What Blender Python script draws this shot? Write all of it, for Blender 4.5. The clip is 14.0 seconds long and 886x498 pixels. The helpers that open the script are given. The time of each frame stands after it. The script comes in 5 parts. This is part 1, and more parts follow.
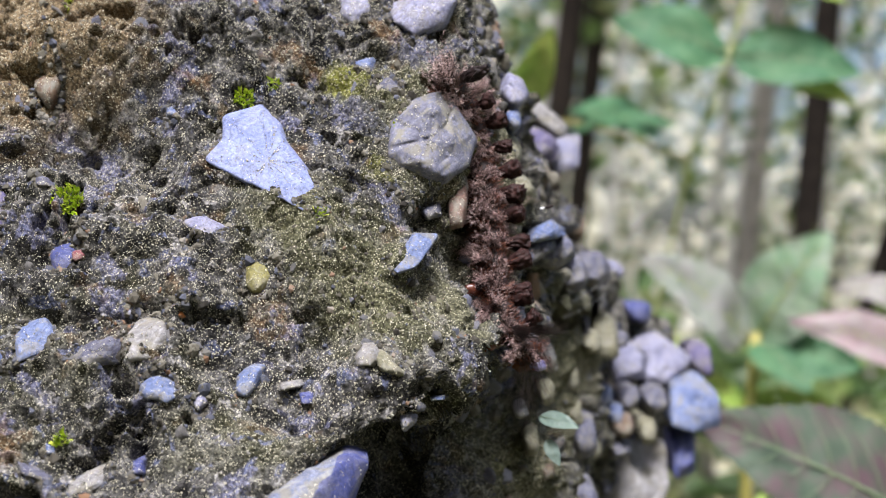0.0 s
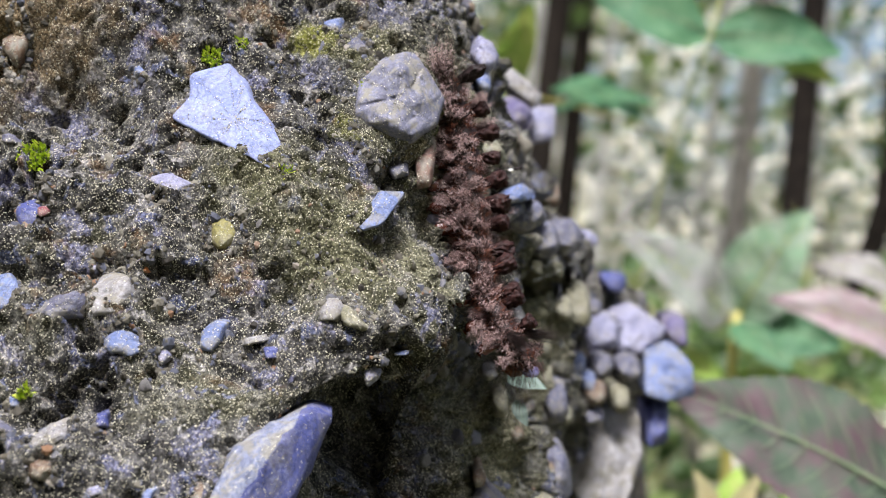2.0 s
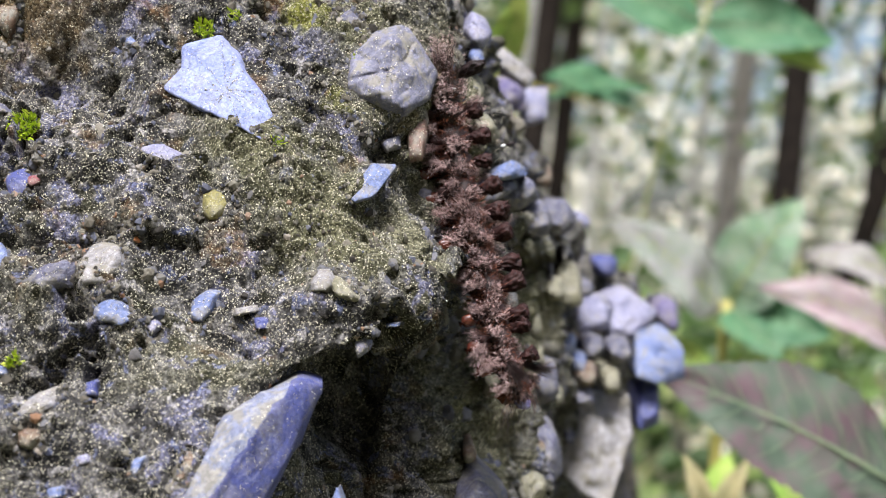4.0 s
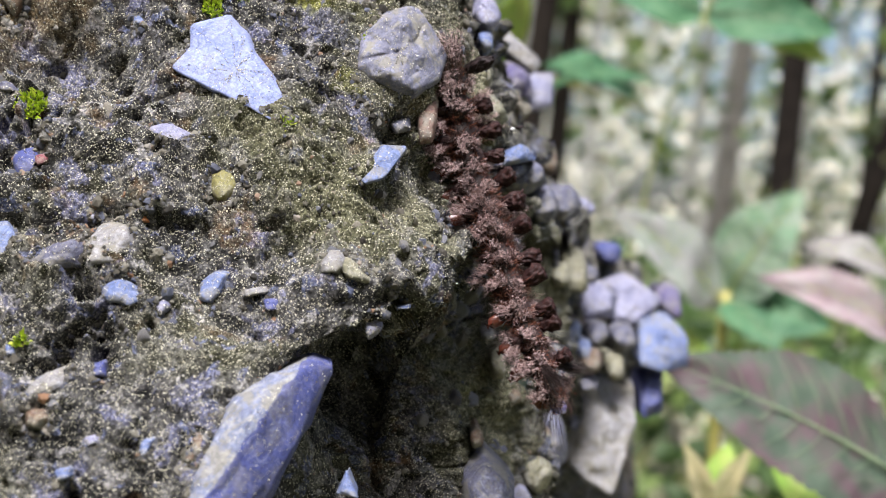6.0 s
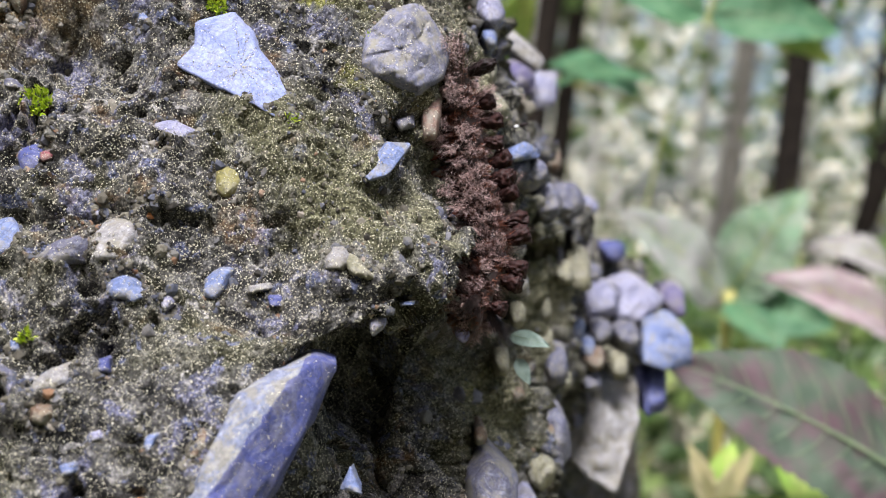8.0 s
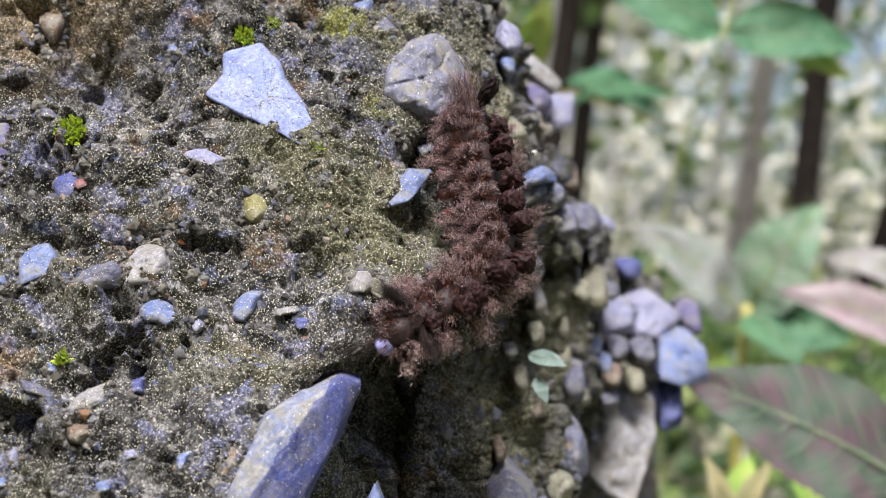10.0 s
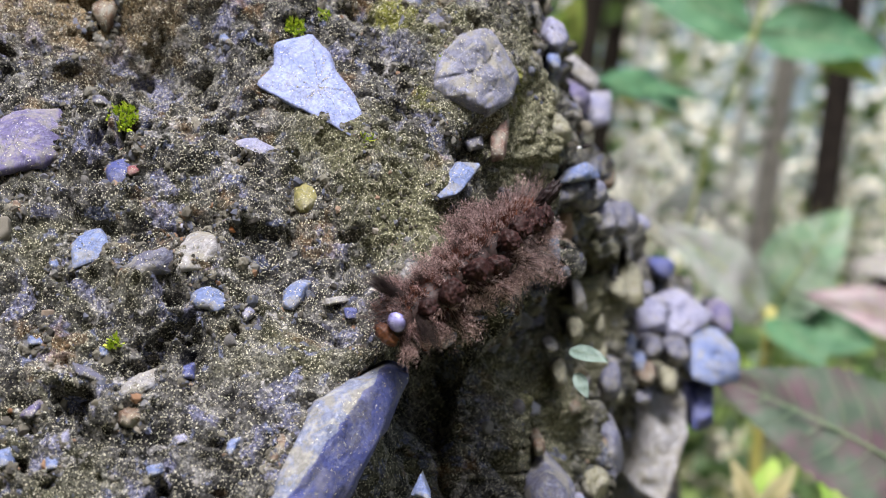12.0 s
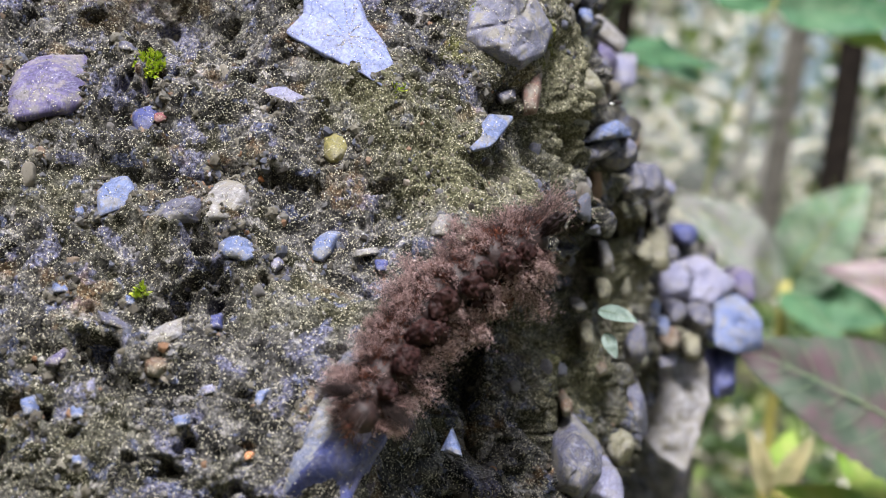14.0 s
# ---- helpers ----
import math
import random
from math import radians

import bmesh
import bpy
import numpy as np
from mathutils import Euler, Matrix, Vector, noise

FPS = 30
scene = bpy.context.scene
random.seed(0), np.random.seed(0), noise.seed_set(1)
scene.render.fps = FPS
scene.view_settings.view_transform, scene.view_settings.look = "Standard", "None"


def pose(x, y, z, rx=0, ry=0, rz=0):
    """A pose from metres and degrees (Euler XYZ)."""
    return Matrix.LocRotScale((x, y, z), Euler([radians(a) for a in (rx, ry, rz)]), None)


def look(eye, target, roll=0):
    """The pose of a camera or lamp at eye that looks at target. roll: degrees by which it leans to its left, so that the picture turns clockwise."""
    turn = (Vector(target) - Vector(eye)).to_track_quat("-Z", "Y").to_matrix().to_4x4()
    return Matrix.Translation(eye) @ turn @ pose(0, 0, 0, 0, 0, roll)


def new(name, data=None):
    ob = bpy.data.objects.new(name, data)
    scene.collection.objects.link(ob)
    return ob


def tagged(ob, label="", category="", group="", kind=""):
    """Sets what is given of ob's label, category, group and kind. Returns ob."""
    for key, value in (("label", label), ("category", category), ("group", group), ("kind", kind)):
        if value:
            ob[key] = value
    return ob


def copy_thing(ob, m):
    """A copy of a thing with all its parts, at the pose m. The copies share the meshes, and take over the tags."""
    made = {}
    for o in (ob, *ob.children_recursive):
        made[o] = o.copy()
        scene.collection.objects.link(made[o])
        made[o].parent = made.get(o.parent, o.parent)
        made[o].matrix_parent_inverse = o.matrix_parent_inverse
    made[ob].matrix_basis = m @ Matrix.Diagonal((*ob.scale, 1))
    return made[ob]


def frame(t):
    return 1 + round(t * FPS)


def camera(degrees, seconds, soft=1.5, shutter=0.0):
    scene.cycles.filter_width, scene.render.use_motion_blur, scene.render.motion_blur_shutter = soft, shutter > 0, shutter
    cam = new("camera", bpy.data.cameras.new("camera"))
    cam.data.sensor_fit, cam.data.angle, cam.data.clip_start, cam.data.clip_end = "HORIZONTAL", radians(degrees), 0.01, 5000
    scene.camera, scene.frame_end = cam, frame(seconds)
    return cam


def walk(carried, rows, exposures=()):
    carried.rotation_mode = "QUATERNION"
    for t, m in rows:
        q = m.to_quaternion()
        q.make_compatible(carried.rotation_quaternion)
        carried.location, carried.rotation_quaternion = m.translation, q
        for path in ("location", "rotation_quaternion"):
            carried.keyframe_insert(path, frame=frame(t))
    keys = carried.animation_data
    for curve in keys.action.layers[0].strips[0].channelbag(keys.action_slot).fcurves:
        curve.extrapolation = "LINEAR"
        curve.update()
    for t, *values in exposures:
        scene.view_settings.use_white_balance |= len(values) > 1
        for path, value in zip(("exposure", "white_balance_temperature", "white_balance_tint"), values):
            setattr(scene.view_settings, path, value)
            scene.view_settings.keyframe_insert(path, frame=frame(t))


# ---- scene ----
cam = camera(34.0, 14.0, soft=1.0)
METRES, EYE, TILT, LEAN, TURN = 1.0, 1.0, 0.0, -6.0, 0.0
ROWS = [
    (0.0, 0.00000, -0.00000, 0.00000, 0.000, 0.000, -0.000),
    (0.5, 0.00259, -0.00086, -0.00203, -0.034, -0.083, 0.015),
    (1.0, 0.00662, -0.00148, -0.00390, -0.071, -0.162, 0.135),
    (1.5, 0.00674, -0.00163, -0.00545, -0.104, -0.298, 0.028),
    (2.0, 0.00474, -0.00093, -0.00607, -0.431, -0.493, -0.138),
    (2.5, 0.00465, -0.00089, -0.00666, -0.527, -0.567, -0.253),
    (5.0, 0.00433, 0.00134, -0.01288, -0.908, -1.055, -0.648),
    (5.5, 0.00319, 0.00204, -0.01348, -0.862, -1.196, -0.757),
    (6.0, 0.00130, 0.00231, -0.01206, -1.027, -1.100, -0.916),
    (6.5, -0.00008, 0.00204, -0.01178, -0.982, -1.132, -0.983),
    (7.0, 0.00169, 0.00190, -0.01320, -1.115, -1.235, -0.846),
    (7.5, 0.00132, 0.00158, -0.01255, -0.979, -1.018, -0.977),
    (8.0, 0.00131, 0.00187, -0.01274, -0.874, -1.095, -0.957),
    (10.5, 0.00008, -0.00887, -0.00969, -0.020, -0.604, -0.840),
    (11.0, -0.00130, -0.00855, -0.00969, 0.010, -0.630, -0.952),
    (11.5, -0.00264, -0.00931, -0.00974, 0.139, -0.600, -1.243),
    (12.0, -0.00598, -0.00940, -0.01121, 0.462, -0.762, -1.968),
    (12.5, -0.00817, -0.00700, -0.01287, 0.582, -1.052, -2.442),
    (13.0, -0.00882, -0.00671, -0.01437, 0.594, -1.209, -2.912),
    (13.5, -0.01061, -0.00510, -0.01612, 0.765, -1.619, -3.110),
    (14.0, -0.01109, -0.00376, -0.01618, 0.703, -1.714, -2.740),
]
BASE = pose(0, 0, EYE, TILT, LEAN, TURN)
walk(cam, [(t, BASE @ pose(x, y, z, 90 + pitch, roll, yaw)) for t, x, y, z, yaw, pitch, roll in ROWS],
     [(0, 1.15), (1, 1.17), (2.5, 1.25), (5, 1.34), (6.5, 1.24), (8, 1.22), (14, 1.18)])

# ---- focus of the lens ----
cam.data.dof.use_dof = True
cam.data.dof.focus_distance = 0.293
cam.data.dof.aperture_fstop = 17.0

# ---- world, sun, exposure ----
world = bpy.data.worlds.new("daylight")
scene.world = world
world.use_nodes = True
wn = world.node_tree.nodes
sky = wn.new("ShaderNodeTexSky")
sky.sky_type = "NISHITA"
sky.sun_disc = False
SUN_ELEVATION, SUN_AZIMUTH = 62.0, -166.0
sky.sun_elevation = radians(SUN_ELEVATION)
sky.sun_rotation = radians(SUN_AZIMUTH)
sky.dust_density = 5.0
sky.air_density = 1.0
wn["Background"].inputs["Strength"].default_value = 0.086
world.node_tree.links.new(sky.outputs[0], wn["Background"].inputs["Color"])
sun = new("sun", bpy.data.lights.new("sun", "SUN"))
sun.data.energy, sun.data.angle, sun.data.color = 4.0, radians(20), (0.925, 0.935, 1.0)
ce, se = math.cos(radians(SUN_ELEVATION)), math.sin(radians(SUN_ELEVATION))
sun.matrix_world = look((ce * math.sin(radians(SUN_AZIMUTH)) * 20, ce * math.cos(radians(SUN_AZIMUTH)) * 20, se * 20), (0, 0, 0))


# ---- materials ----
def material(name, rough=0.8, spec=0.35):
    m = bpy.data.materials.new(name)
    m.use_nodes = True
    b = m.node_tree.nodes["Principled BSDF"]
    b.inputs["Roughness"].default_value = rough
    b.inputs["Specular IOR Level"].default_value = spec
    return m, m.node_tree.nodes, m.node_tree.links, b


def coords(n, l):
    return n.new("ShaderNodeTexCoord").outputs["Object"]


def noise_tex(n, l, vec, scale, detail=6, rough=0.6, distort=0.0):
    t = n.new("ShaderNodeTexNoise")
    t.inputs["Scale"].default_value, t.inputs["Detail"].default_value = scale, detail
    t.inputs["Roughness"].default_value, t.inputs["Distortion"].default_value = rough, distort
    l.new(vec, t.inputs["Vector"])
    return t.outputs["Fac"]


def cells(n, l, vec, scale, feature="F1"):
    t = n.new("ShaderNodeTexVoronoi")
    t.feature = feature
    t.inputs["Scale"].default_value = scale
    l.new(vec, t.inputs["Vector"])
    return t


def ramp(n, l, fac, *stops):
    r = n.new("ShaderNodeValToRGB")
    e = r.color_ramp.elements
    while len(e) < len(stops):
        e.new(0.5)
    for k, (p, c) in zip(e, stops):
        k.position = p
        k.color = (*c, 1) if len(c) == 3 else c
    l.new(fac, r.inputs[0])
    return r.outputs[0]


def mix(n, l, fac, a, b, blend="MIX"):
    m = n.new("ShaderNodeMix")
    m.data_type, m.blend_type = "RGBA", blend
    for v, k in ((fac, 0), (a, 6), (b, 7)):
        if hasattr(v, "is_linked"):
            l.new(v, m.inputs[k])
        elif k:
            m.inputs[k].default_value = (*v, 1)
        else:
            m.inputs[k].default_value = v
    return m.outputs[2]


def bump(n, l, b, height, strength, distance):
    k = n.new("ShaderNodeBump")
    k.inputs["Strength"].default_value, k.inputs["Distance"].default_value = strength, distance
    l.new(height, k.inputs["Height"])
    l.new(k.outputs[0], b.inputs["Normal"])


def grey(a):
    return (a, a, a)


def patch(n, l, v, point, radius, edge):
    """A blotch of its own round a place, with a ragged edge."""
    d = n.new("ShaderNodeVectorMath")
    d.operation = "DISTANCE"
    l.new(v, d.inputs[0])
    d.inputs[1].default_value = point
    a = n.new("ShaderNodeMath")
    a.operation = "MULTIPLY_ADD"
    l.new(edge, a.inputs[0])
    a.inputs[1].default_value = radius * 1.6
    l.new(d.outputs["Value"], a.inputs[2])
    k = n.new("ShaderNodeMapRange")
    k.inputs["From Min"].default_value, k.inputs["From Max"].default_value = radius * 2.0, radius * 1.4
    l.new(a.outputs[0], k.inputs[0])
    return k.outputs[0]


def matrix_rock():
    """Weathered sandy cement of the conglomerate: grey-brown with olive algae and pale grit, and pit shade put into the
    colour.
    """
    m, n, l, b = material("conglomerate cement", 0.9, 0.12)
    v = coords(n, l)
    big = noise_tex(n, l, v, 38, 5)
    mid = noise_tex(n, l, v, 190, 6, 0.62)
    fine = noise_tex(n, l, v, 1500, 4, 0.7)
    # near black where the bump is low: shade of the pits painted in
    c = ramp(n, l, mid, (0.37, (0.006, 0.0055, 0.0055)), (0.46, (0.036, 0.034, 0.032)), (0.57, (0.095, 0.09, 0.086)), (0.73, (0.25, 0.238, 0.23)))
    algae = ramp(n, l, big, (0.5, grey(0)), (0.66, grey(0.6)))
    c = mix(n, l, algae, c, mix(n, l, mid, (0.018, 0.019, 0.008), (0.155, 0.148, 0.08)))
    for scale, low, tint in ((95, 0.575, (0.13, 0.13, 0.2)), (230, 0.6, (0.095, 0.107, 0.18)), (160, 0.62, (0.28, 0.265, 0.26))):
        blue = ramp(n, l, noise_tex(n, l, v, scale, 4, 0.55, 0.6), (low, grey(0)), (low + 0.04, grey(0.75)))
        c = mix(n, l, blue, c, tint)
    rust = ramp(n, l, noise_tex(n, l, v, 75, 5), (0.59, grey(0)), (0.69, grey(0.6)))
    c = mix(n, l, rust, c, (0.2, 0.115, 0.055))
    for point, radius, low, high in PATCHES:
        c = mix(n, l, patch(n, l, v, point, radius, mid), c, mix(n, l, mid, low, high))
    # fine grain, again darkened in the bump's hollows like small shadows
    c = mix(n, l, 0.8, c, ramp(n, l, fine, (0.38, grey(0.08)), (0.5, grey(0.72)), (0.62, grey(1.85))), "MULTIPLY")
    for scale, low in ((3300, 0.7), (2100, 0.85)):
        grit = cells(n, l, v, scale)
        pick = ramp(n, l, grit.outputs["Color"], (low, grey(0)), (low + 0.03, grey(1)))
        spot = ramp(n, l, grit.outputs["Distance"], (0.3, grey(0.9)), (0.5, grey(0)))
        c = mix(n, l, mix(n, l, 1.0, pick, spot, "MULTIPLY"), c, (0.56, 0.52, 0.39))
    l.new(c, b.inputs["Base Color"])
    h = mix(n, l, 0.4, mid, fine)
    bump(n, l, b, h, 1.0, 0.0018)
    return m


OLIVE_DARK, OLIVE_PALE, MOSSY, TAN = ((0.03, 0.029, 0.018), (0.2, 0.19, 0.12)), ((0.018, 0.019, 0.009), (0.16, 0.153, 0.09)), ((0.05, 0.055, 0.01), (0.24, 0.235, 0.06)), ((0.07, 0.05, 0.028), (0.27, 0.2, 0.12))
PATCHES = [(p, r, *c) for p, r, c in (
    ((-0.09, 0.325, 0.05), 0.028, TAN), ((-0.012, 0.285, -0.006), 0.018, OLIVE_PALE), ((-0.03, 0.3, 0.003), 0.014, OLIVE_PALE), ((-0.008, 0.31, 0.04), 0.016, OLIVE_PALE),
    ((0.012, 0.33, 0.012), 0.024, OLIVE_DARK), ((0.002, 0.3, -0.012), 0.012, OLIVE_DARK), ((0.03, 0.4, -0.03), 0.03, OLIVE_DARK), ((0.018, 0.35, -0.06), 0.026, OLIVE_DARK),
    ((0.01, 0.325, 0.021), 0.0065, MOSSY), ((0.004, 0.306, 0.006), 0.005, MOSSY), ((0.002, 0.312, 0.036), 0.006, MOSSY), ((-0.004, 0.301, 0.003), 0.004, MOSSY), ((0.018, 0.34, -0.048), 0.007, MOSSY), ((-0.013, 0.3, 0.02), 0.006, MOSSY), ((-0.022, 0.32, 0.036), 0.006, MOSSY))]


def stone_mat(name, low, high, dust=(0.35, 0.33, 0.24), dusty=0.5, rough=0.7, vein=(0.6, 0.62, 0.7)):
    """A pebble's stone, with veins, grain and a film of grit in the hollows."""
    m, n, l, b = material(name, rough)
    v = coords(n, l)
    mid = noise_tex(n, l, v, 105, 7, 0.66, 0.8)
    fine = noise_tex(n, l, v, 1300, 5, 0.7)
    c = ramp(n, l, mid, (0.3, low), (0.68, high))
    lines = noise_tex(n, l, v, 90, 4, 0.6, 1.5)
    c = mix(n, l, ramp(n, l, lines, (0.485, grey(0)), (0.5, grey(0.14)), (0.515, grey(0))), c, vein)
    crack = noise_tex(n, l, v, 55, 6, 0.7, 1.0)
    c = mix(n, l, ramp(n, l, crack, (0.49, grey(0)), (0.5, grey(0.6)), (0.51, grey(0))), c, tuple(0.35 * a for a in low))
    c = mix(n, l, 0.5, c, ramp(n, l, fine, (0.38, grey(0.45)), (0.62, grey(1.5))), "MULTIPLY")
    crust = ramp(n, l, noise_tex(n, l, v, 150, 7, 0.7, 0.7), (0.5, grey(0)), (0.57, grey(min(1.0, dusty * 1.3))))
    c = mix(n, l, crust, c, mix(n, l, fine, (0.07, 0.064, 0.05), (0.26, 0.24, 0.2)))
    film = ramp(n, l, noise_tex(n, l, v, 420, 5, 0.75), (0.5, grey(0)), (0.64, grey(dusty)))
    c = mix(n, l, film, c, dust)
    grit = cells(n, l, v, 2000)
    pick = ramp(n, l, grit.outputs["Color"], (0.88, grey(0)), (0.91, grey(0.8)))
    spot = ramp(n, l, grit.outputs["Distance"], (0.22, grey(1)), (0.4, grey(0)))
    c = mix(n, l, mix(n, l, 1.0, pick, spot, "MULTIPLY"), c, (0.68, 0.64, 0.46))
    l.new(c, b.inputs["Base Color"])
    bump(n, l, b, mix(n, l, 0.4, mid, fine), 0.7, 0.0007)
    return m


def pebble_mat():
    """Small pebbles, each its own tint."""
    m, n, l, b = material("mixed pebbles", 0.75)
    v = coords(n, l)
    r = n.new("ShaderNodeObjectInfo").outputs["Random"]
    c = ramp(n, l, r, (0.0, (0.08, 0.08, 0.11)), (0.2, (0.1, 0.11, 0.19)), (0.38, (0.14, 0.125, 0.095)), (0.52, (0.13, 0.145, 0.22)), (0.66, (0.18, 0.155, 0.11)), (0.8, (0.12, 0.11, 0.09)), (0.92, (0.24, 0.215, 0.175)), (1.0, (0.26, 0.12, 0.06)))
    fine = noise_tex(n, l, v, 1100, 5, 0.7)
    c = mix(n, l, 0.6, c, ramp(n, l, fine, (0.3, grey(0.45)), (0.7, grey(1.5))), "MULTIPLY")
    film = ramp(n, l, noise_tex(n, l, v, 380, 5, 0.75), (0.45, grey(0)), (0.62, grey(0.75)))
    c = mix(n, l, film, c, (0.19, 0.17, 0.13))
    l.new(c, b.inputs["Base Color"])
    bump(n, l, b, fine, 0.7, 0.0006)
    return m


def plain_mat(name, low, high, scale, rough=0.7, bumpy=0.0005, spec=0.35, thin=0.0):
    m, n, l, b = material(name, rough, spec)
    v = coords(n, l)
    f = noise_tex(n, l, v, scale, 5)
    c = ramp(n, l, f, (0.3, low), (0.7, high))
    l.new(c, b.inputs["Base Color"])
    if bumpy:
        bump(n, l, b, f, 0.6, bumpy)
    if thin:
        t = n.new("ShaderNodeBsdfTranslucent")
        l.new(c, t.inputs[0])
        s = n.new("ShaderNodeMixShader")
        s.inputs[0].default_value = thin
        l.new(b.outputs[0], s.inputs[1])
        l.new(t.outputs[0], s.inputs[2])
        l.new(s.outputs[0], n["Material Output"].inputs[0])
    return m


def island_mat(name, stops, rough=0.7, spec=0.3, thin=0.0, clump=0.0):
    """Tint by loose piece, for leaves, hairs and grit joined in one mesh; clump: how many clumps of like tint to a metre."""
    m, n, l, b = material(name, rough, spec)
    r = n.new("ShaderNodeNewGeometry").outputs["Random Per Island"]
    if clump:
        flat = n.new("ShaderNodeVectorMath")
        flat.operation = "MULTIPLY"
        flat.inputs[1].default_value = (1.0, 0.2, 1.0)
        l.new(coords(n, l), flat.inputs[0])
        r = mix(n, l, 0.72, r, ramp(n, l, noise_tex(n, l, flat.outputs[0], clump, 3), (0.42, grey(0)), (0.57, grey(1))))
    c = ramp(n, l, r, *stops)
    l.new(c, b.inputs["Base Color"])
    if thin:
        t = n.new("ShaderNodeBsdfTranslucent")
        l.new(c, t.inputs[0])
        s = n.new("ShaderNodeMixShader")
        s.inputs[0].default_value = thin
        l.new(b.outputs[0], s.inputs[1])
        l.new(t.outputs[0], s.inputs[2])
        l.new(s.outputs[0], n["Material Output"].inputs[0])
    return m


def leaf_mat(name, low, high, blotch, amount, scale=40):
    m, n, l, b = material(name, 0.6, 0.25)
    v = coords(n, l)
    c = ramp(n, l, noise_tex(n, l, v, scale * 2, 5), (0.3, low), (0.7, high))
    patch = ramp(n, l, noise_tex(n, l, v, scale, 4), (0.43, grey(0)), (0.58, grey(amount)))
    c = mix(n, l, patch, c, blotch)
    l.new(c, b.inputs["Base Color"])
    bump(n, l, b, noise_tex(n, l, v, scale * 8, 3), 0.4, 0.0006)
    t = n.new("ShaderNodeBsdfTranslucent")
    l.new(c, t.inputs[0])
    s = n.new("ShaderNodeMixShader")
    s.inputs[0].default_value = 0.3
    l.new(b.outputs[0], s.inputs[1])
    l.new(t.outputs[0], s.inputs[2])
    l.new(s.outputs[0], n["Material Output"].inputs[0])
    return m


def ground_mat():
    m, n, l, b = material("leaf litter ground", 0.9)
    v = coords(n, l)
    c = ramp(n, l, noise_tex(n, l, v, 14, 8, 0.7), (0.3, (0.04, 0.032, 0.024)), (0.5, (0.13, 0.11, 0.08)), (0.7, (0.26, 0.23, 0.17)))
    c = mix(n, l, ramp(n, l, noise_tex(n, l, v, 0.7, 4), (0.48, grey(0)), (0.6, grey(0.8))), c, (0.14, 0.19, 0.06))
    l.new(c, b.inputs["Base Color"])
    bump(n, l, b, noise_tex(n, l, v, 40, 6), 0.8, 0.02)
    return m


MATRIX = matrix_rock()
WHITE = stone_mat("pale lavender limestone", (0.115, 0.14, 0.285), (0.23, 0.265, 0.455), (0.29, 0.275, 0.24), 0.22, vein=(0.6, 0.62, 0.75))
CRACKED = stone_mat("lavender-grey cracked limestone", (0.06, 0.06, 0.085), (0.17, 0.168, 0.23), (0.19, 0.175, 0.13), 0.65)
GREYS = stone_mat("grey dusty limestone", (0.042, 0.041, 0.064), (0.12, 0.118, 0.172), (0.17, 0.155, 0.12), 0.55)
BLUE = stone_mat("blue-grey slate", (0.06, 0.082, 0.175), (0.15, 0.187, 0.335), (0.22, 0.21, 0.18), 0.5)
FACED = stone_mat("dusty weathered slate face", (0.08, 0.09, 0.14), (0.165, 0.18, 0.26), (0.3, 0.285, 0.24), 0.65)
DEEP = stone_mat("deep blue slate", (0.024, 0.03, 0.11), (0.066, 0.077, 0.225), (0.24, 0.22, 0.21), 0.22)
PURPLE = stone_mat("purple-grey siltstone", (0.05, 0.041, 0.1), (0.125, 0.105, 0.21), (0.24, 0.21, 0.17), 0.5)
CHALK = stone_mat("chalky pale stone", (0.13, 0.122, 0.12), (0.3, 0.285, 0.29), (0.17, 0.15, 0.115), 0.8)
LILAC = stone_mat("lilac grey stone", (0.115, 0.114, 0.178), (0.265, 0.26, 0.36), (0.27, 0.24, 0.21), 0.35)
OCHRE = stone_mat("ochre sandstone", (0.07, 0.042, 0.028), (0.16, 0.1, 0.065), (0.2, 0.17, 0.12), 0.8)
BRICKISH = stone_mat("reddish brown stone", (0.09, 0.045, 0.035), (0.2, 0.115, 0.09), (0.2, 0.17, 0.12), 0.6)
ORANGE = stone_mat("orange iron-stained stone", (0.3, 0.1, 0.03), (0.5, 0.21, 0.08), dusty=0.2)
OLIVE = stone_mat("olive algae-covered stone", (0.09, 0.083, 0.055), (0.23, 0.215, 0.14), (0.26, 0.24, 0.17), 0.6)
YELLOWISH = stone_mat("yellow-olive algae-covered stone", (0.1, 0.088, 0.025), (0.23, 0.205, 0.07), (0.26, 0.24, 0.12), 0.4)
PEBBLE = pebble_mat()
GRIT = island_mat("pale sand grit", ((0.0, (0.02, 0.018, 0.014)), (0.2, (0.06, 0.055, 0.045)), (0.4, (0.14, 0.12, 0.08)), (0.65, (0.34, 0.31, 0.22)), (0.88, (0.64, 0.59, 0.44)), (1.0, (0.84, 0.81, 0.7))), 0.35, 0.6)
FRAGMENT = island_mat("rock fragments", ((0.0, (0.025, 0.022, 0.019)), (0.35, (0.085, 0.076, 0.06)), (0.6, (0.15, 0.138, 0.11)), (0.74, (0.06, 0.062, 0.08)), (0.86, (0.09, 0.095, 0.125)), (0.95, (0.22, 0.2, 0.17)), (1.0, (0.17, 0.09, 0.05))), 0.85, 0.15)
MOSS = island_mat("bright green moss", ((0.0, (0.14, 0.22, 0.01)), (0.6, (0.34, 0.46, 0.02)), (1.0, (0.6, 0.64, 0.1))), 0.5, 0.3, 0.3)
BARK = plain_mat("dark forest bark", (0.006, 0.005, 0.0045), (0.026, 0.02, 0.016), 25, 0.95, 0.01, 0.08)
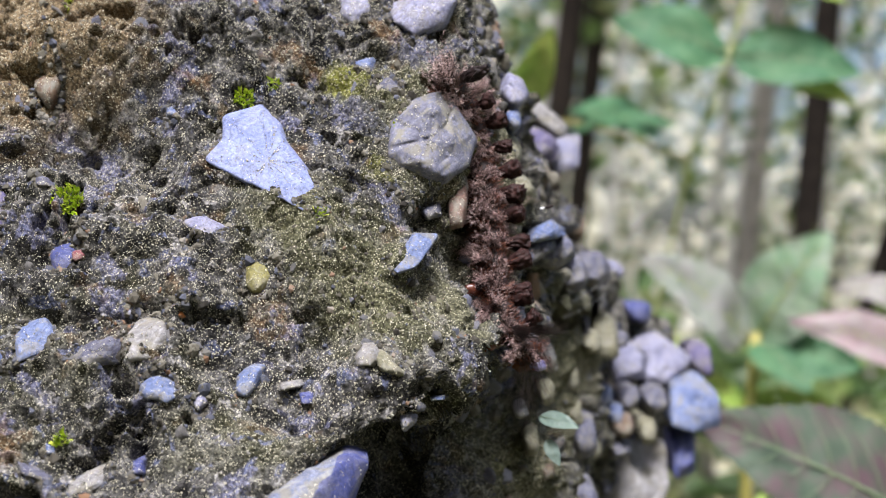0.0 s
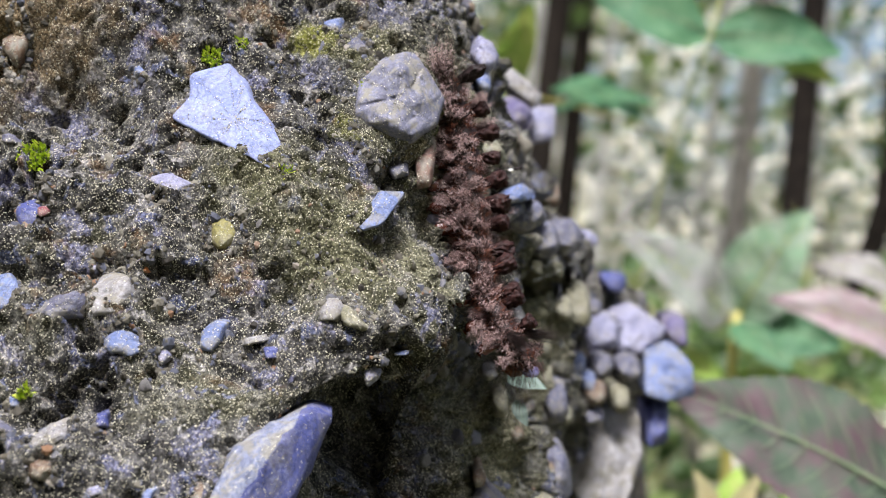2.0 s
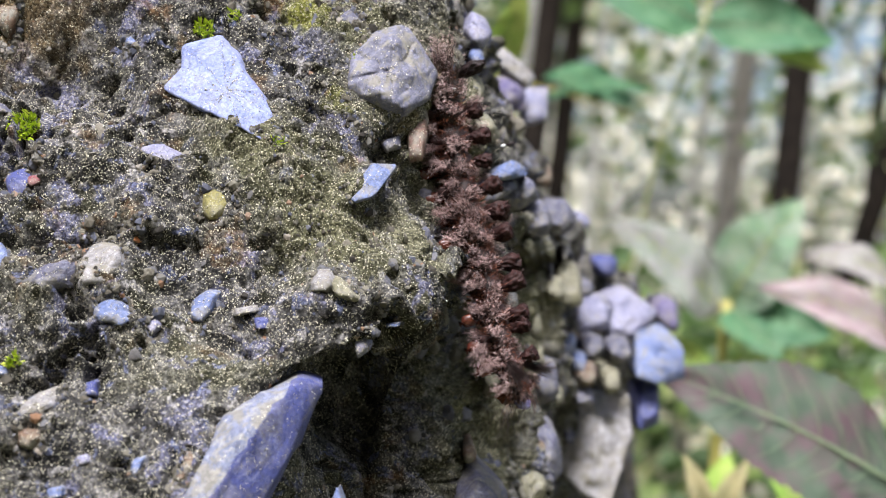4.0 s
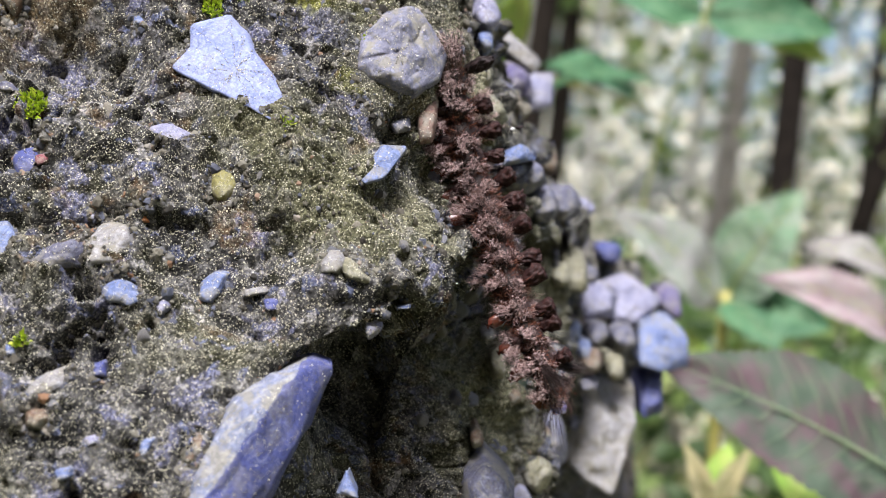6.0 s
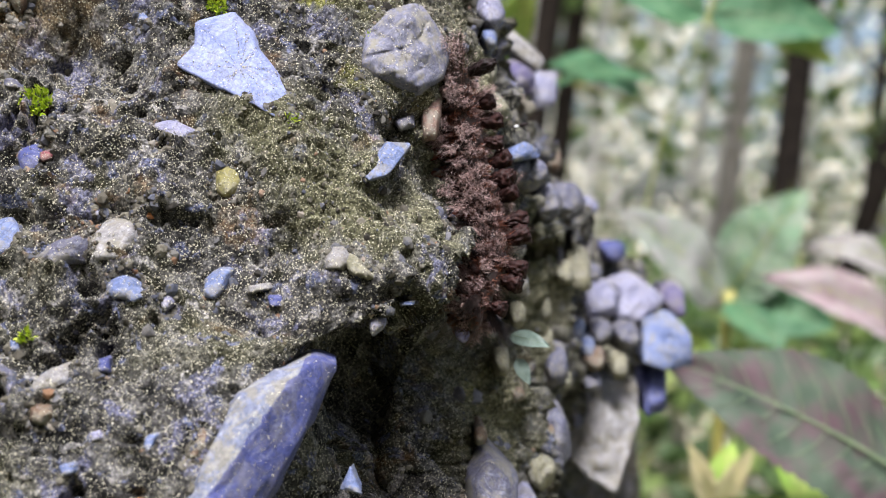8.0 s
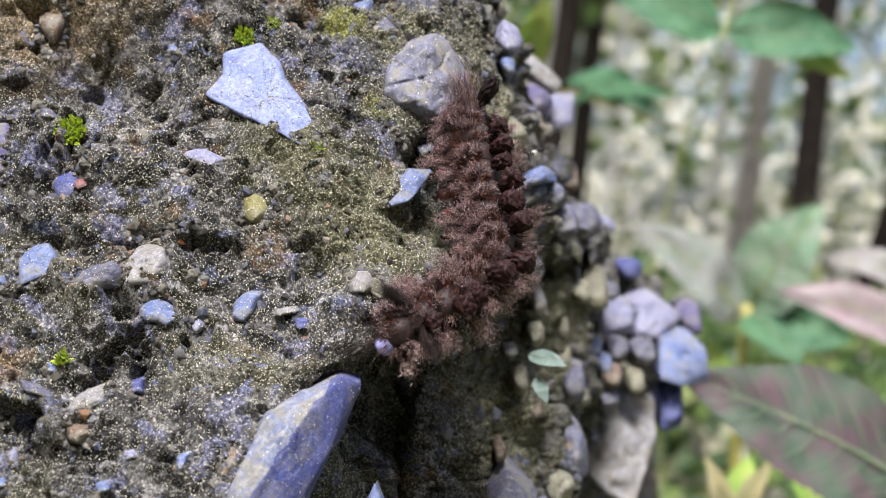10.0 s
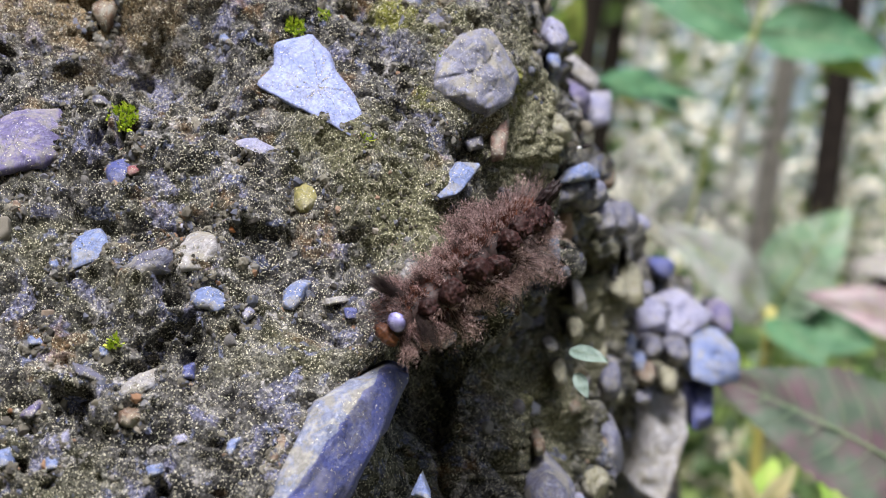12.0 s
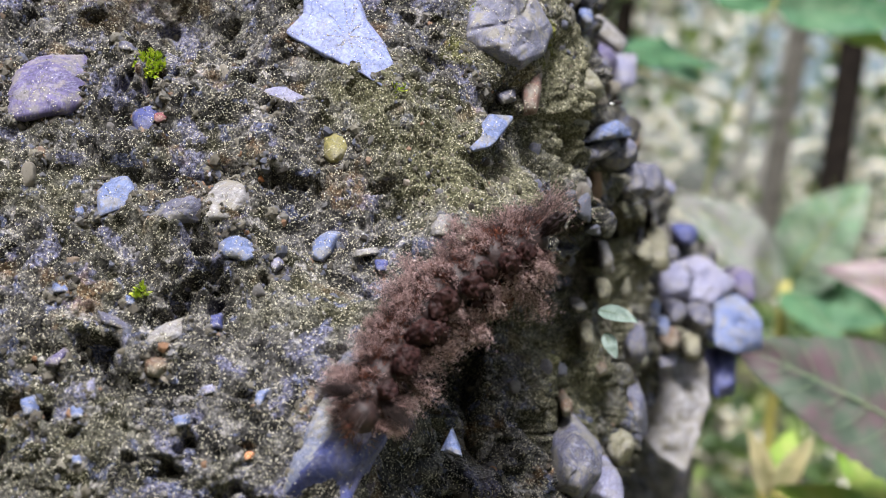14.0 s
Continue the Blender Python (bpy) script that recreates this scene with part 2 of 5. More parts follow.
# haze of the distance is mixed into these two bark colours
GREYHAZEBARK = plain_mat("grey-brown bark with haze tint", (0.1, 0.092, 0.08), (0.26, 0.24, 0.215), 20, 0.95, 0.01, 0.1)
HAZEBARK = plain_mat("bark paled by painted haze", (0.26, 0.25, 0.23), (0.48, 0.47, 0.43), 18, 0.9, 0.01)
FOLIAGE = island_mat("forest foliage", ((0.0, (0.04, 0.07, 0.025)), (0.5, (0.1, 0.17, 0.05)), (0.8, (0.24, 0.32, 0.1)), (1.0, (0.4, 0.38, 0.2))), 0.5, 0.4, 0.45)
# the near-white stops stand for bright sky gaps and glare between leaves
BRUSH = island_mat("undergrowth with painted sky glare", ((0.0, (0.045, 0.05, 0.025)), (0.2, (0.19, 0.2, 0.1)), (0.36, (0.6, 0.56, 0.39)), (0.52, (0.93, 0.89, 0.75)), (1.0, (0.93, 0.91, 0.83))), 0.6, 0.3, 0.4, 2.2)
GREENLEAF = leaf_mat("green leaf", (0.04, 0.12, 0.055), (0.085, 0.19, 0.1), (0.14, 0.25, 0.12), 0.4)
PALELEAF = leaf_mat("dusty pale leaf", (0.17, 0.28, 0.17), (0.3, 0.42, 0.28), (0.42, 0.42, 0.38), 0.5)
GREYLEAF = leaf_mat("grey-lavender dusty leaf", (0.2, 0.235, 0.19), (0.34, 0.36, 0.315), (0.32, 0.28, 0.3), 0.6)
MAUVELEAF = leaf_mat("mauve-grey withered leaf", (0.2, 0.175, 0.175), (0.33, 0.3, 0.295), (0.38, 0.38, 0.34), 0.5)
PINKLEAF = leaf_mat("pink autumn leaf", (0.31, 0.22, 0.235), (0.43, 0.335, 0.35), (0.3, 0.29, 0.27), 0.5)
BRONZELEAF = leaf_mat("bronze tinged leaf", (0.05, 0.072, 0.05), (0.11, 0.145, 0.1), (0.115, 0.062, 0.08), 0.85, 38)
CREAMLEAF = leaf_mat("withered cream-yellow leaf", (0.4, 0.36, 0.2), (0.6, 0.54, 0.34), (0.4, 0.3, 0.12), 0.5)
LIMELEAF = leaf_mat("lime green leaf", (0.2, 0.34, 0.05), (0.32, 0.46, 0.1), (0.45, 0.42, 0.12), 0.5)
VEIN = plain_mat("pale yellow-green vein", (0.3, 0.34, 0.1), (0.42, 0.45, 0.16), 60, 0.5, 0)
DULLVEIN = plain_mat("dull green vein", (0.13, 0.18, 0.1), (0.2, 0.25, 0.14), 60, 0.5, 0)
STALK = plain_mat("yellow-brown stalk", (0.26, 0.24, 0.06), (0.4, 0.35, 0.1), 60, 0.5, 0.0005)
LICHEN = plain_mat("grey-green waxy leaflet", (0.11, 0.155, 0.13), (0.19, 0.245, 0.21), 90, 0.5, 0.0003, thin=0.2)
BODY = plain_mat("dark brown caterpillar skin", (0.012, 0.007, 0.007), (0.04, 0.02, 0.017), 700, 0.6, 0.0003)
LAPPET = plain_mat("dark red-brown lappet", (0.008, 0.004, 0.004), (0.036, 0.013, 0.011), 900, 0.6, 0.0003, 0.15)
KNOB = plain_mat("black-brown glossy horn", (0.005, 0.003, 0.003), (0.018, 0.009, 0.009), 900, 0.6, 0.0003, 0.2)
MOUTH = plain_mat("orange-brown mouthparts", (0.05, 0.016, 0.008), (0.22, 0.08, 0.035), 800, 0.5, 0.0003)
AMBER = plain_mat("amber proleg", (0.05, 0.012, 0.01), (0.15, 0.04, 0.02), 700, 0.25, 0.0002, 0.6)
BEAD = plain_mat("white bead", (0.6, 0.6, 0.62), (0.8, 0.8, 0.8), 900, 0.3, 0)
SILK = plain_mat("spider silk", (0.5, 0.5, 0.5), (0.7, 0.7, 0.7), 300, 0.35, 0, 0.6, 0.4)
# pale lavender imitates the sky mirrored in the glossy dark head
SKYGLEAM = plain_mat("pale lavender sky gleam", (0.12, 0.1, 0.3), (0.4, 0.38, 0.62), 500, 0.2, 0.0002, 0.6)
HAIR = island_mat("mauve-brown hair", ((0.0, (0.02, 0.01, 0.009)), (0.5, (0.085, 0.042, 0.037)), (0.8, (0.2, 0.12, 0.108)), (1.0, (0.34, 0.23, 0.21))), 0.5, 0.4, 0.25)
PLUME = island_mat("pale mauve feathered hair tips", ((0.0, (0.19, 0.12, 0.11)), (0.5, (0.42, 0.285, 0.265)), (1.0, (0.76, 0.59, 0.56))), 0.5, 0.3, 0.3)
RUSTHAIR = island_mat("rust-red hair", ((0.0, (0.035, 0.01, 0.006)), (0.6, (0.13, 0.038, 0.02)), (1.0, (0.28, 0.1, 0.05))), 0.45, 0.4, 0.25)
BLACKHAIR = island_mat("long dark bristles", ((0.0, (0.01, 0.006, 0.006)), (1.0, (0.06, 0.04, 0.035))), 0.4, 0.5)
GROUND = ground_mat()


# ---- building helpers ----
def mesh_of(name, verts, faces, mat, smooth=True):
    me = bpy.data.meshes.new(name)
    me.from_pydata([tuple(v) for v in verts], [], faces)
    me.materials.append(mat)
    if smooth:
        me.polygons.foreach_set("use_smooth", [True] * len(me.polygons))
    me.update()
    return me


def part(name, me, parent, label="", m=None):
    ob = new(name, me)
    ob.parent = parent
    if m is not None:
        ob.matrix_local = m
    return tagged(ob, label) if label else ob


def thing(name, label, category, m, group="", kind=""):
    ob = new(name)
    ob.matrix_world = m
    return tagged(ob, label, category, group, kind)


def tube(points, radii, sides=6):
    """A tapered tube along points."""
    verts, faces = [], []
    pts = [Vector(p) for p in points]
    for i, p in enumerate(pts):
        d = (pts[min(i + 1, len(pts) - 1)] - pts[max(i - 1, 0)]).normalized()
        a = d.orthogonal().normalized()
        c = d.cross(a)
        for k in range(sides):
            w = 2 * math.pi * k / sides
            verts.append(p + radii[i] * (math.cos(w) * a + math.sin(w) * c))
    for i in range(len(pts) - 1):
        for k in range(sides):
            j = (k + 1) % sides
            faces.append((i * sides + k, i * sides + j, (i + 1) * sides + j, (i + 1) * sides + k))
    faces.append(tuple(range(sides))[::-1])
    faces.append(tuple(range((len(pts) - 1) * sides, len(pts) * sides)))
    return verts, faces


def joined(pieces):
    verts, faces = [], []
    for v, f in pieces:
        k = len(verts)
        verts += list(v)
        faces += [tuple(i + k for i in q) for q in f]
    return verts, faces


# ---- shape of the outcrop, in its own space: x right, y away, z up ----
def lattice(ix, iy, iz, seed):
    h = (ix * 374761393 + iy * 668265263 + iz * 2147483647 + seed * 974711) & 0xFFFFFFFF
    h = ((h ^ (h >> 13)) * 1274126177) & 0xFFFFFFFF
    return ((h ^ (h >> 16)) & 0xFFFF) / 65535.0


def vnoise(p, freq, seed):
    """Smooth lattice noise, -1 to 1, at points p (n, 3)."""
    q = np.asarray(p) * freq + 100.0
    i = np.floor(q).astype(np.int64)
    f = q - i
    f = f * f * (3 - 2 * f)
    out = 0
    for a in (0, 1):
        for b in (0, 1):
            for c in (0, 1):
                w = (f[:, 0] if a else 1 - f[:, 0]) * (f[:, 1] if b else 1 - f[:, 1]) * (f[:, 2] if c else 1 - f[:, 2])
                out = out + w * lattice(i[:, 0] + a, i[:, 1] + b, i[:, 2] + c, seed)
    return out * 2 - 1


def ridge_x(z):
    """Where the open face of the outcrop turns into its steep flank."""
    return np.interp(z, [-0.1, -0.03, 0.0, 0.03, 0.08], [0.008, 0.009, 0.004, 0.006, 0.006])


def lip_x(z):
    """Left edge of the hollow under the overhanging lip."""
    return np.interp(z, [-0.12, -0.07, -0.0395, -0.0365, -0.034, -0.029, -0.021, -0.015, -0.008], [-0.028, -0.020, -0.0155, -0.011, -0.005, 0.0045, 0.013, 0.05, 0.2])


def rim_x(z):
    """Where the flank ends against the open air."""
    return np.interp(z, [-1.0, -0.12, -0.09, -0.06, -0.041, -0.02, -0.005, 0.02, 0.0345, 0.05, 0.083, 0.45],
                     [0.15, 0.124, 0.122, 0.107, 0.09, 0.066, 0.048, 0.031, 0.024, 0.017, 0.014, -0.1])


def base_y(x, z):
    zc = np.clip(z, -0.13, 0.2)
    y = 0.293 + 0.72 * zc + 0.05 * np.clip(x, -0.3, 0.3) + 0.15 * np.minimum(z - zc, 0) + 0.5 * np.maximum(z - zc, 0)
    y = y + 13 * np.clip(-0.048 - z, 0, 0.06) ** 2
    k = 0.0035
    d = np.clip((x - ridge_x(z)) / k, -60, 60)
    slope = np.interp(z, [-0.09, -0.06, -0.035, -0.015, 0.01, 0.03], [4.6, 3.7, 3.3, 3.9, 4.0, 4.7])
    hollow = 0.05 / (1 + np.exp(np.clip(-(x - lip_x(z)) / 0.0023, -60, 60)))
    return y + slope * k * np.log1p(np.exp(d)) + hollow + np.maximum(-0.14 - x, 0) * 0.3


def recess(x, z):
    """How far the wall under the slate wedge steps back behind the open face."""
    edge = np.interp(z, [-0.02, -0.012, -0.006, 0.0035, 0.006], [-0.001, -0.0065, -0.0105, -0.003, -0.001])
    inside = 1 / (1 + np.exp(np.clip(-(x - edge) / 0.0005, -60, 60)))
    return 0.0032 * inside * np.clip((z + 0.019) / 0.009, 0, 1) * np.clip((0.0065 - z) / 0.002, 0, 1)


DENTS = [  # x, z, half-width, half-height, depth in millimetres
    (-74, 25, 14, 9, 15), (-5, -45, 10, 9, 17), (2, -60, 13, 12, 19), (14, -42, 8, 9, 11), (-62, 22, 8, 6, 4), (-23, -16, 4, 2.5, 3.5), (-20, 15, 3.5, 7, 4.5), (0, 9.5, 5, 3.2, 11),
    (2, -2, 5, 8, 4), (-52, 6, 9, 2, 3), (-45, -29, 2.5, 2, 2.5), (-30, -30, 2.5, 2, 2), (-60, -26, 5, 2, 3),
    (-85, -2, 8, 3, 3), (-32, 38, 6, 3, 4), (-12, 42, 6, 2.5, 4), (-70, -50, 6, 2, 3), (-40, -8, 5, 2, 2.5), (-90, 15, 5, 4, 3),
]
BUMPS = [(-43, 15, 6, 2.2, 2.2), (-36, 10.5, 6, 2.0, 2.4), (-29, 8, 4, 1.6, 1.6), (-80, 44, 15, 6, 7), (-62, 42, 12, 5, 4), (-15, -5, 11, 9, 3), (-62, -19, 11, 3.5, 3), (-45, -12, 10, 4, 2), (-12, -24, 10, 3.5, 3), (-76, 4, 8, 4, 3)]


def relief(p):
    """How far the surface stands out of the smooth outcrop, in metres, at points (n, 3)."""
    warp = np.stack([vnoise(p, 90, 3), vnoise(p, 90, 4), vnoise(p, 90, 5)], 1) * 0.0025
    q = p + warp
    steep = np.clip((p[:, 0] - ridge_x(p[:, 2])) / 0.012, 0, 1)
    h = 0.0035 * (1 + steep) * vnoise(q, 32, 11) + 0.003 * (1 + 0.8 * steep) * vnoise(q, 80, 12)
    lump = 0.0034 * (1 + 1.0 * steep) * np.abs(vnoise(q, 120, 13)) + 0.0023 * np.abs(vnoise(q, 270, 14)) + 0.0016 * np.abs(vnoise(q, 560, 15)) + 0.0011 * np.abs(vnoise(q, 1200, 16))
    patchy = 0.55 + 0.45 * np.clip(1.5 * vnoise(p, 45, 17) + 0.6, 0, 1)
    flat = q * np.array([[0.55, 1.0, 1.3]])
    rag = 0.45 * vnoise(q, 300, 22) + 0.25 * vnoise(q, 700, 23)
    pits = np.maximum(vnoise(flat, 120, 21) + rag - 0.6, 0) + 0.6 * np.maximum(vnoise(flat, 260, 24) + 0.7 * rag - 0.62, 0)
    cleft = np.maximum(0.12 - np.abs(vnoise(flat, 75, 25) + 0.3 * rag), 0) * np.clip(2.5 * vnoise(p, 55, 26) - 0.2, 0, 1)
    h = h + patchy * lump - 0.02 * np.minimum(pits, 0.42) - 0.04 * cleft - 0.002
    near, lip = np.zeros(len(p)), np.zeros(len(p))
    for cx, cz, hw, hh, deep in STONES:
        if not deep:
            rho = np.hypot((p[:, 0] - cx) / hw, (p[:, 2] - cz) / hh)
            near = np.maximum(near, np.exp(-rho ** 4) * (1.0 if hw > 0.004 else 0.4))
            lip = np.maximum(lip, np.exp(-(((rho - 1.2) / 0.3) ** 2)) * min(1, hw / 0.004))
    h = h * (1 - 0.7 * near) - 0.0004 * near + 0.0016 * lip * np.clip(vnoise(p, 160, 91) + 0.25, -0.6, 1)
    h = h - recess(p[:, 0] + 0.5 * warp[:, 0], p[:, 2] + 0.5 * warp[:, 2])
    x, z = 1000 * p[:, 0], 1000 * p[:, 2]
    wob = 1 + 0.5 * vnoise(p, 120, 31)
    for sign, rows in ((-1, DENTS), (1, BUMPS)):
        for cx, cz, rx, rz, d in rows:
            h = h + sign * 0.001 * d * np.exp(-(((x - cx) / rx) ** 2 + ((z - cz) / rz) ** 2) * wob)
    return h


def smooth_point(x, z):
    return np.stack([x, base_y(x, z), z], -1)


def smooth_normal(x, z):
    e = 0.002
    gx = (base_y(x + e, z) - base_y(x - e, z)) / (2 * e)
    gz = (base_y(x, z + e) - base_y(x, z - e)) / (2 * e)
    nrm = np.stack([gx, -np.ones_like(gx), gz], -1)
    return nrm / np.linalg.norm(nrm, axis=-1, keepdims=True)


def surface(x, z):
    """Points and normals of the finished outcrop over (x, z)."""
    x, z = np.atleast_1d(np.asarray(x, float)), np.atleast_1d(np.asarray(z, float))
    p, nrm = smooth_point(x, z), smooth_normal(x, z)
    return p + nrm * relief(p)[:, None], nrm


def outcrop():
    zs = np.r_[np.linspace(-1.1, -0.13, 36)[:-1], np.linspace(-0.13, -0.1, 30)[:-1], np.linspace(-0.1, 0.075, 500)[:-1], np.linspace(0.075, 0.13, 40)[:-1], np.linspace(0.13, 0.45, 16)]
    left = np.r_[np.linspace(-1.3, -0.14, 30)[:-1], np.linspace(-0.14, -0.11, 40)[:-1]]
    face = np.linspace(0, 1, 380)[:-1]
    flank = np.linspace(0, 1, 330)
    back = np.linspace(0, 1, 26)[1:]
    nz, rows_x, fold = len(zs), [], len(left) + len(face) + len(flank)
    for z in zs:
        r, s = ridge_x(z) - 0.006, rim_x(z)
        rows_x.append(np.r_[left, -0.11 + face * (r + 0.11), r + flank * (s - r), np.full(len(back), s)])
    x = np.array(rows_x)
    z = np.repeat(zs[:, None], x.shape[1], 1)
    p = smooth_point(x.ravel(), z.ravel())
    nrm = smooth_normal(x.ravel(), z.ravel())
    away = np.clip((np.maximum(np.abs(p[:, 0] + 0.02) - 0.16, np.abs(p[:, 2]) - 0.13)) / 0.15, 0, 1)
    p = p + nrm * (relief(p) + away * (0.05 * vnoise(p, 4, 61) + 0.025 * vnoise(p, 11, 62)))[:, None]
    p = p.reshape(nz, -1, 3)
    edge, start = p[:, fold - 1], p[:, 0]
    behind, corner = edge + (0.0, 0.75, 0), start + (0, 0.7, 0)
    for k, b in enumerate(back):
        b = b * len(back) / (len(back) + 1)
        c = (1 - b) ** 3 * edge + 3 * b * (1 - b) ** 2 * behind + 3 * b * b * (1 - b) * corner + b ** 3 * start
        lump = 0.06 * vnoise(c, 5, 41) + 0.02 * vnoise(c, 16, 42)
        c = c + lump[:, None] * np.array([[0.3, 1, 0]]) * min(1, 5 * b)
        p[:, fold + k] = c
    ny = p.shape[1]
    i = np.arange(nz * ny).reshape(nz, ny)
    j = np.roll(i, -1, 1)
    quads = np.stack([i[:-1], j[:-1], j[1:], i[1:]], -1).reshape(-1, 4).tolist()
    verts = p.reshape(-1, 3).tolist()
    ring, centre = i[-1], p[-1].mean(0)
    for s in (0.8, 0.55, 0.3, 0.1):
        k = len(verts)
        c = centre + (p[-1] - centre) * s
        c[:, 2] += 0.09 * (1 - s) + 0.03 * vnoise(c, 6, 43)
        verts += c.tolist()
        nxt = np.arange(k, k + ny)
        quads += np.stack([ring, np.roll(ring, -1), np.roll(nxt, -1), nxt], -1).tolist()
        ring = nxt
    quads.append(ring.tolist())
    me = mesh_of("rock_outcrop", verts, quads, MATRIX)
    ob = new("rock_outcrop", me)
    ob.matrix_world = BASE
    return tagged(ob, "grey-brown weathered conglomerate rock outcrop with algae and embedded stones", "rock")


# ---- ground and forest ----
def forest_ground():
    n = 60
    r = np.r_[0, np.geomspace(0.4, 900, n)]
    verts, faces, sides = [], [], 48
    for i, q in enumerate(r):
        for k in range(sides):
            w = 2 * math.pi * k / sides
            px, py = q * math.cos(w), q * math.sin(w)
            h = 0.06 * noise.noise((px * 0.5, py * 0.5, 0)) * min(1, q / 3) + 0.5 * noise.noise((px * 0.05, py * 0.05, 5)) * min(1, q / 30)
            # unseen slope behind the camera, added to keep low sky light off the rock
            h += 0.85 * min(max(0.0, -py - 1.6), 16.0)
            verts.append((px, py, h - 0.02))
    for i in range(len(r) - 1):
        for k in range(sides):
            j = (k + 1) % sides
            faces.append((i * sides + k, (i + 1) * sides + k, (i + 1) * sides + j, i * sides + j))
    return tagged(new("ground", mesh_of("ground", verts, faces, GROUND)), "brown forest floor with leaf litter and green patches, and an added unseen slope behind the camera", "ground", kind="structure")


def leaf_cloud(rng, n, centre, spread, size):
    """Many small bent leaves about centres."""
    verts, faces = [], []
    for _ in range(n):
        c = Vector(centre(rng))
        c += Vector((rng.gauss(0, spread), rng.gauss(0, spread), rng.gauss(0, spread)))
        a = Vector((rng.gauss(0, 1), rng.gauss(0, 1), rng.gauss(0, 0.6))).normalized()
        s = a.orthogonal().normalized() * size * rng.uniform(0.2, 0.35)
        s.rotate(Matrix.Rotation(rng.uniform(0, 6.28), 3, a))
        q = a * size * rng.uniform(0.6, 1.2)
        d = a.cross(s).normalized() * size * 0.1
        k = len(verts)
        verts += [c, c + q * 0.5 + s + d, c + q, c + q * 0.5 - s + d, c + q * 0.5 - d]
        faces += [(k, k + 4, k + 1), (k + 4, k + 2, k + 1), (k, k + 3, k + 4), (k + 3, k + 2, k + 4)]
    return verts, faces


def tree_kind(seed, bark, radius, height):
    """A forest tree: tapered trunk, limbs, and a crown of loose leaves."""
    rng = random.Random(seed)
    root = thing("tree", "slender dark-barked forest tree with thin green crown" if bark is BARK else "grey-brown forest tree with haze in its bark colour and thin green crown" if bark is GREYHAZEBARK else "slender forest tree with bark painted pale for haze and thin crown", "tree", Matrix(), "forest trees")
    pts = [(0.02 * math.sin(3 * k / 9 + seed) * k, 0.02 * math.cos(2 * k / 9 + seed) * k, height * k / 9 - 0.1) for k in range(10)]
    part("trunk", mesh_of("trunk", *tube(pts, [radius * (1.15 if k == 0 else 1 - 0.07 * k) for k in range(10)], 10), bark), root)
    tips = []
    for k in range(9):
        h = height * rng.uniform(0.42, 0.97)
        w = rng.uniform(0, 6.28)
        ln = height * rng.uniform(0.12, 0.24)
        base = Vector(pts[min(9, int(h / height * 9))])
        d = Vector((math.cos(w), math.sin(w), rng.uniform(0.1, 0.7)))
        mids = [base, base + d * ln * 0.5 + Vector((0, 0, 0.05)), base + d * ln]
        part("limb", mesh_of("limb", *tube(mids, [radius * 0.35, radius * 0.22, radius * 0.08], 5), bark), root)
        tips += mids[1:]
    part("crown", mesh_of("crown", *leaf_cloud(rng, 420, lambda r: r.choice(tips), height * 0.06, 0.13), FOLIAGE, False), root)
    return root


def plant_forest():
    rng = random.Random(7)
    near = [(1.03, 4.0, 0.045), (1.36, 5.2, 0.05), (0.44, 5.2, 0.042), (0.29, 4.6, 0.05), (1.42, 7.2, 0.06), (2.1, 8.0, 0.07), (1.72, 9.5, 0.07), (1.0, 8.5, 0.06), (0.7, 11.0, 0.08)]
    kinds = [tree_kind(1, BARK, 0.047, 6.0), tree_kind(2, BARK, 0.052, 7.0), tree_kind(3, HAZEBARK, 0.05, 6.5), tree_kind(4, GREYHAZEBARK, 0.055, 7.0)]
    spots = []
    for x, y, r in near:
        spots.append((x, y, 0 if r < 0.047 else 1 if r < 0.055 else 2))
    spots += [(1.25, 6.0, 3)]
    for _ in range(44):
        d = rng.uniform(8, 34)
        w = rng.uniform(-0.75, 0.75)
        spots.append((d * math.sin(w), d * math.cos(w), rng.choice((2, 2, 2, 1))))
    for _ in range(26):
        d = rng.uniform(4.5, 16)
        w = rng.uniform(0.9, 5.4)
        spots.append((d * math.sin(w), d * math.cos(w), rng.choice((0, 1, 2))))
    first = {}
    for k, (x, y, kind) in enumerate(spots):
        at = BASE @ Vector((x, y, 0))
        s = 1.0 if k < 10 else rng.uniform(0.9, 1.5)
        lean = Matrix.Rotation(radians(13), 4, "Y") if k == 1 else Matrix()
        m = Matrix.Translation((at.x, at.y, 0.85 * min(max(0.0, -at.y - 1.6), 16.0))) @ lean @ Matrix.Rotation(rng.uniform(0, 6.28), 4, "Z")
        if kind not in first:
            first[kind] = kinds[kind]
            kinds[kind].matrix_world = m
        else:
            t = copy_thing(kinds[kind], m)
            t.scale = (s, s, s)


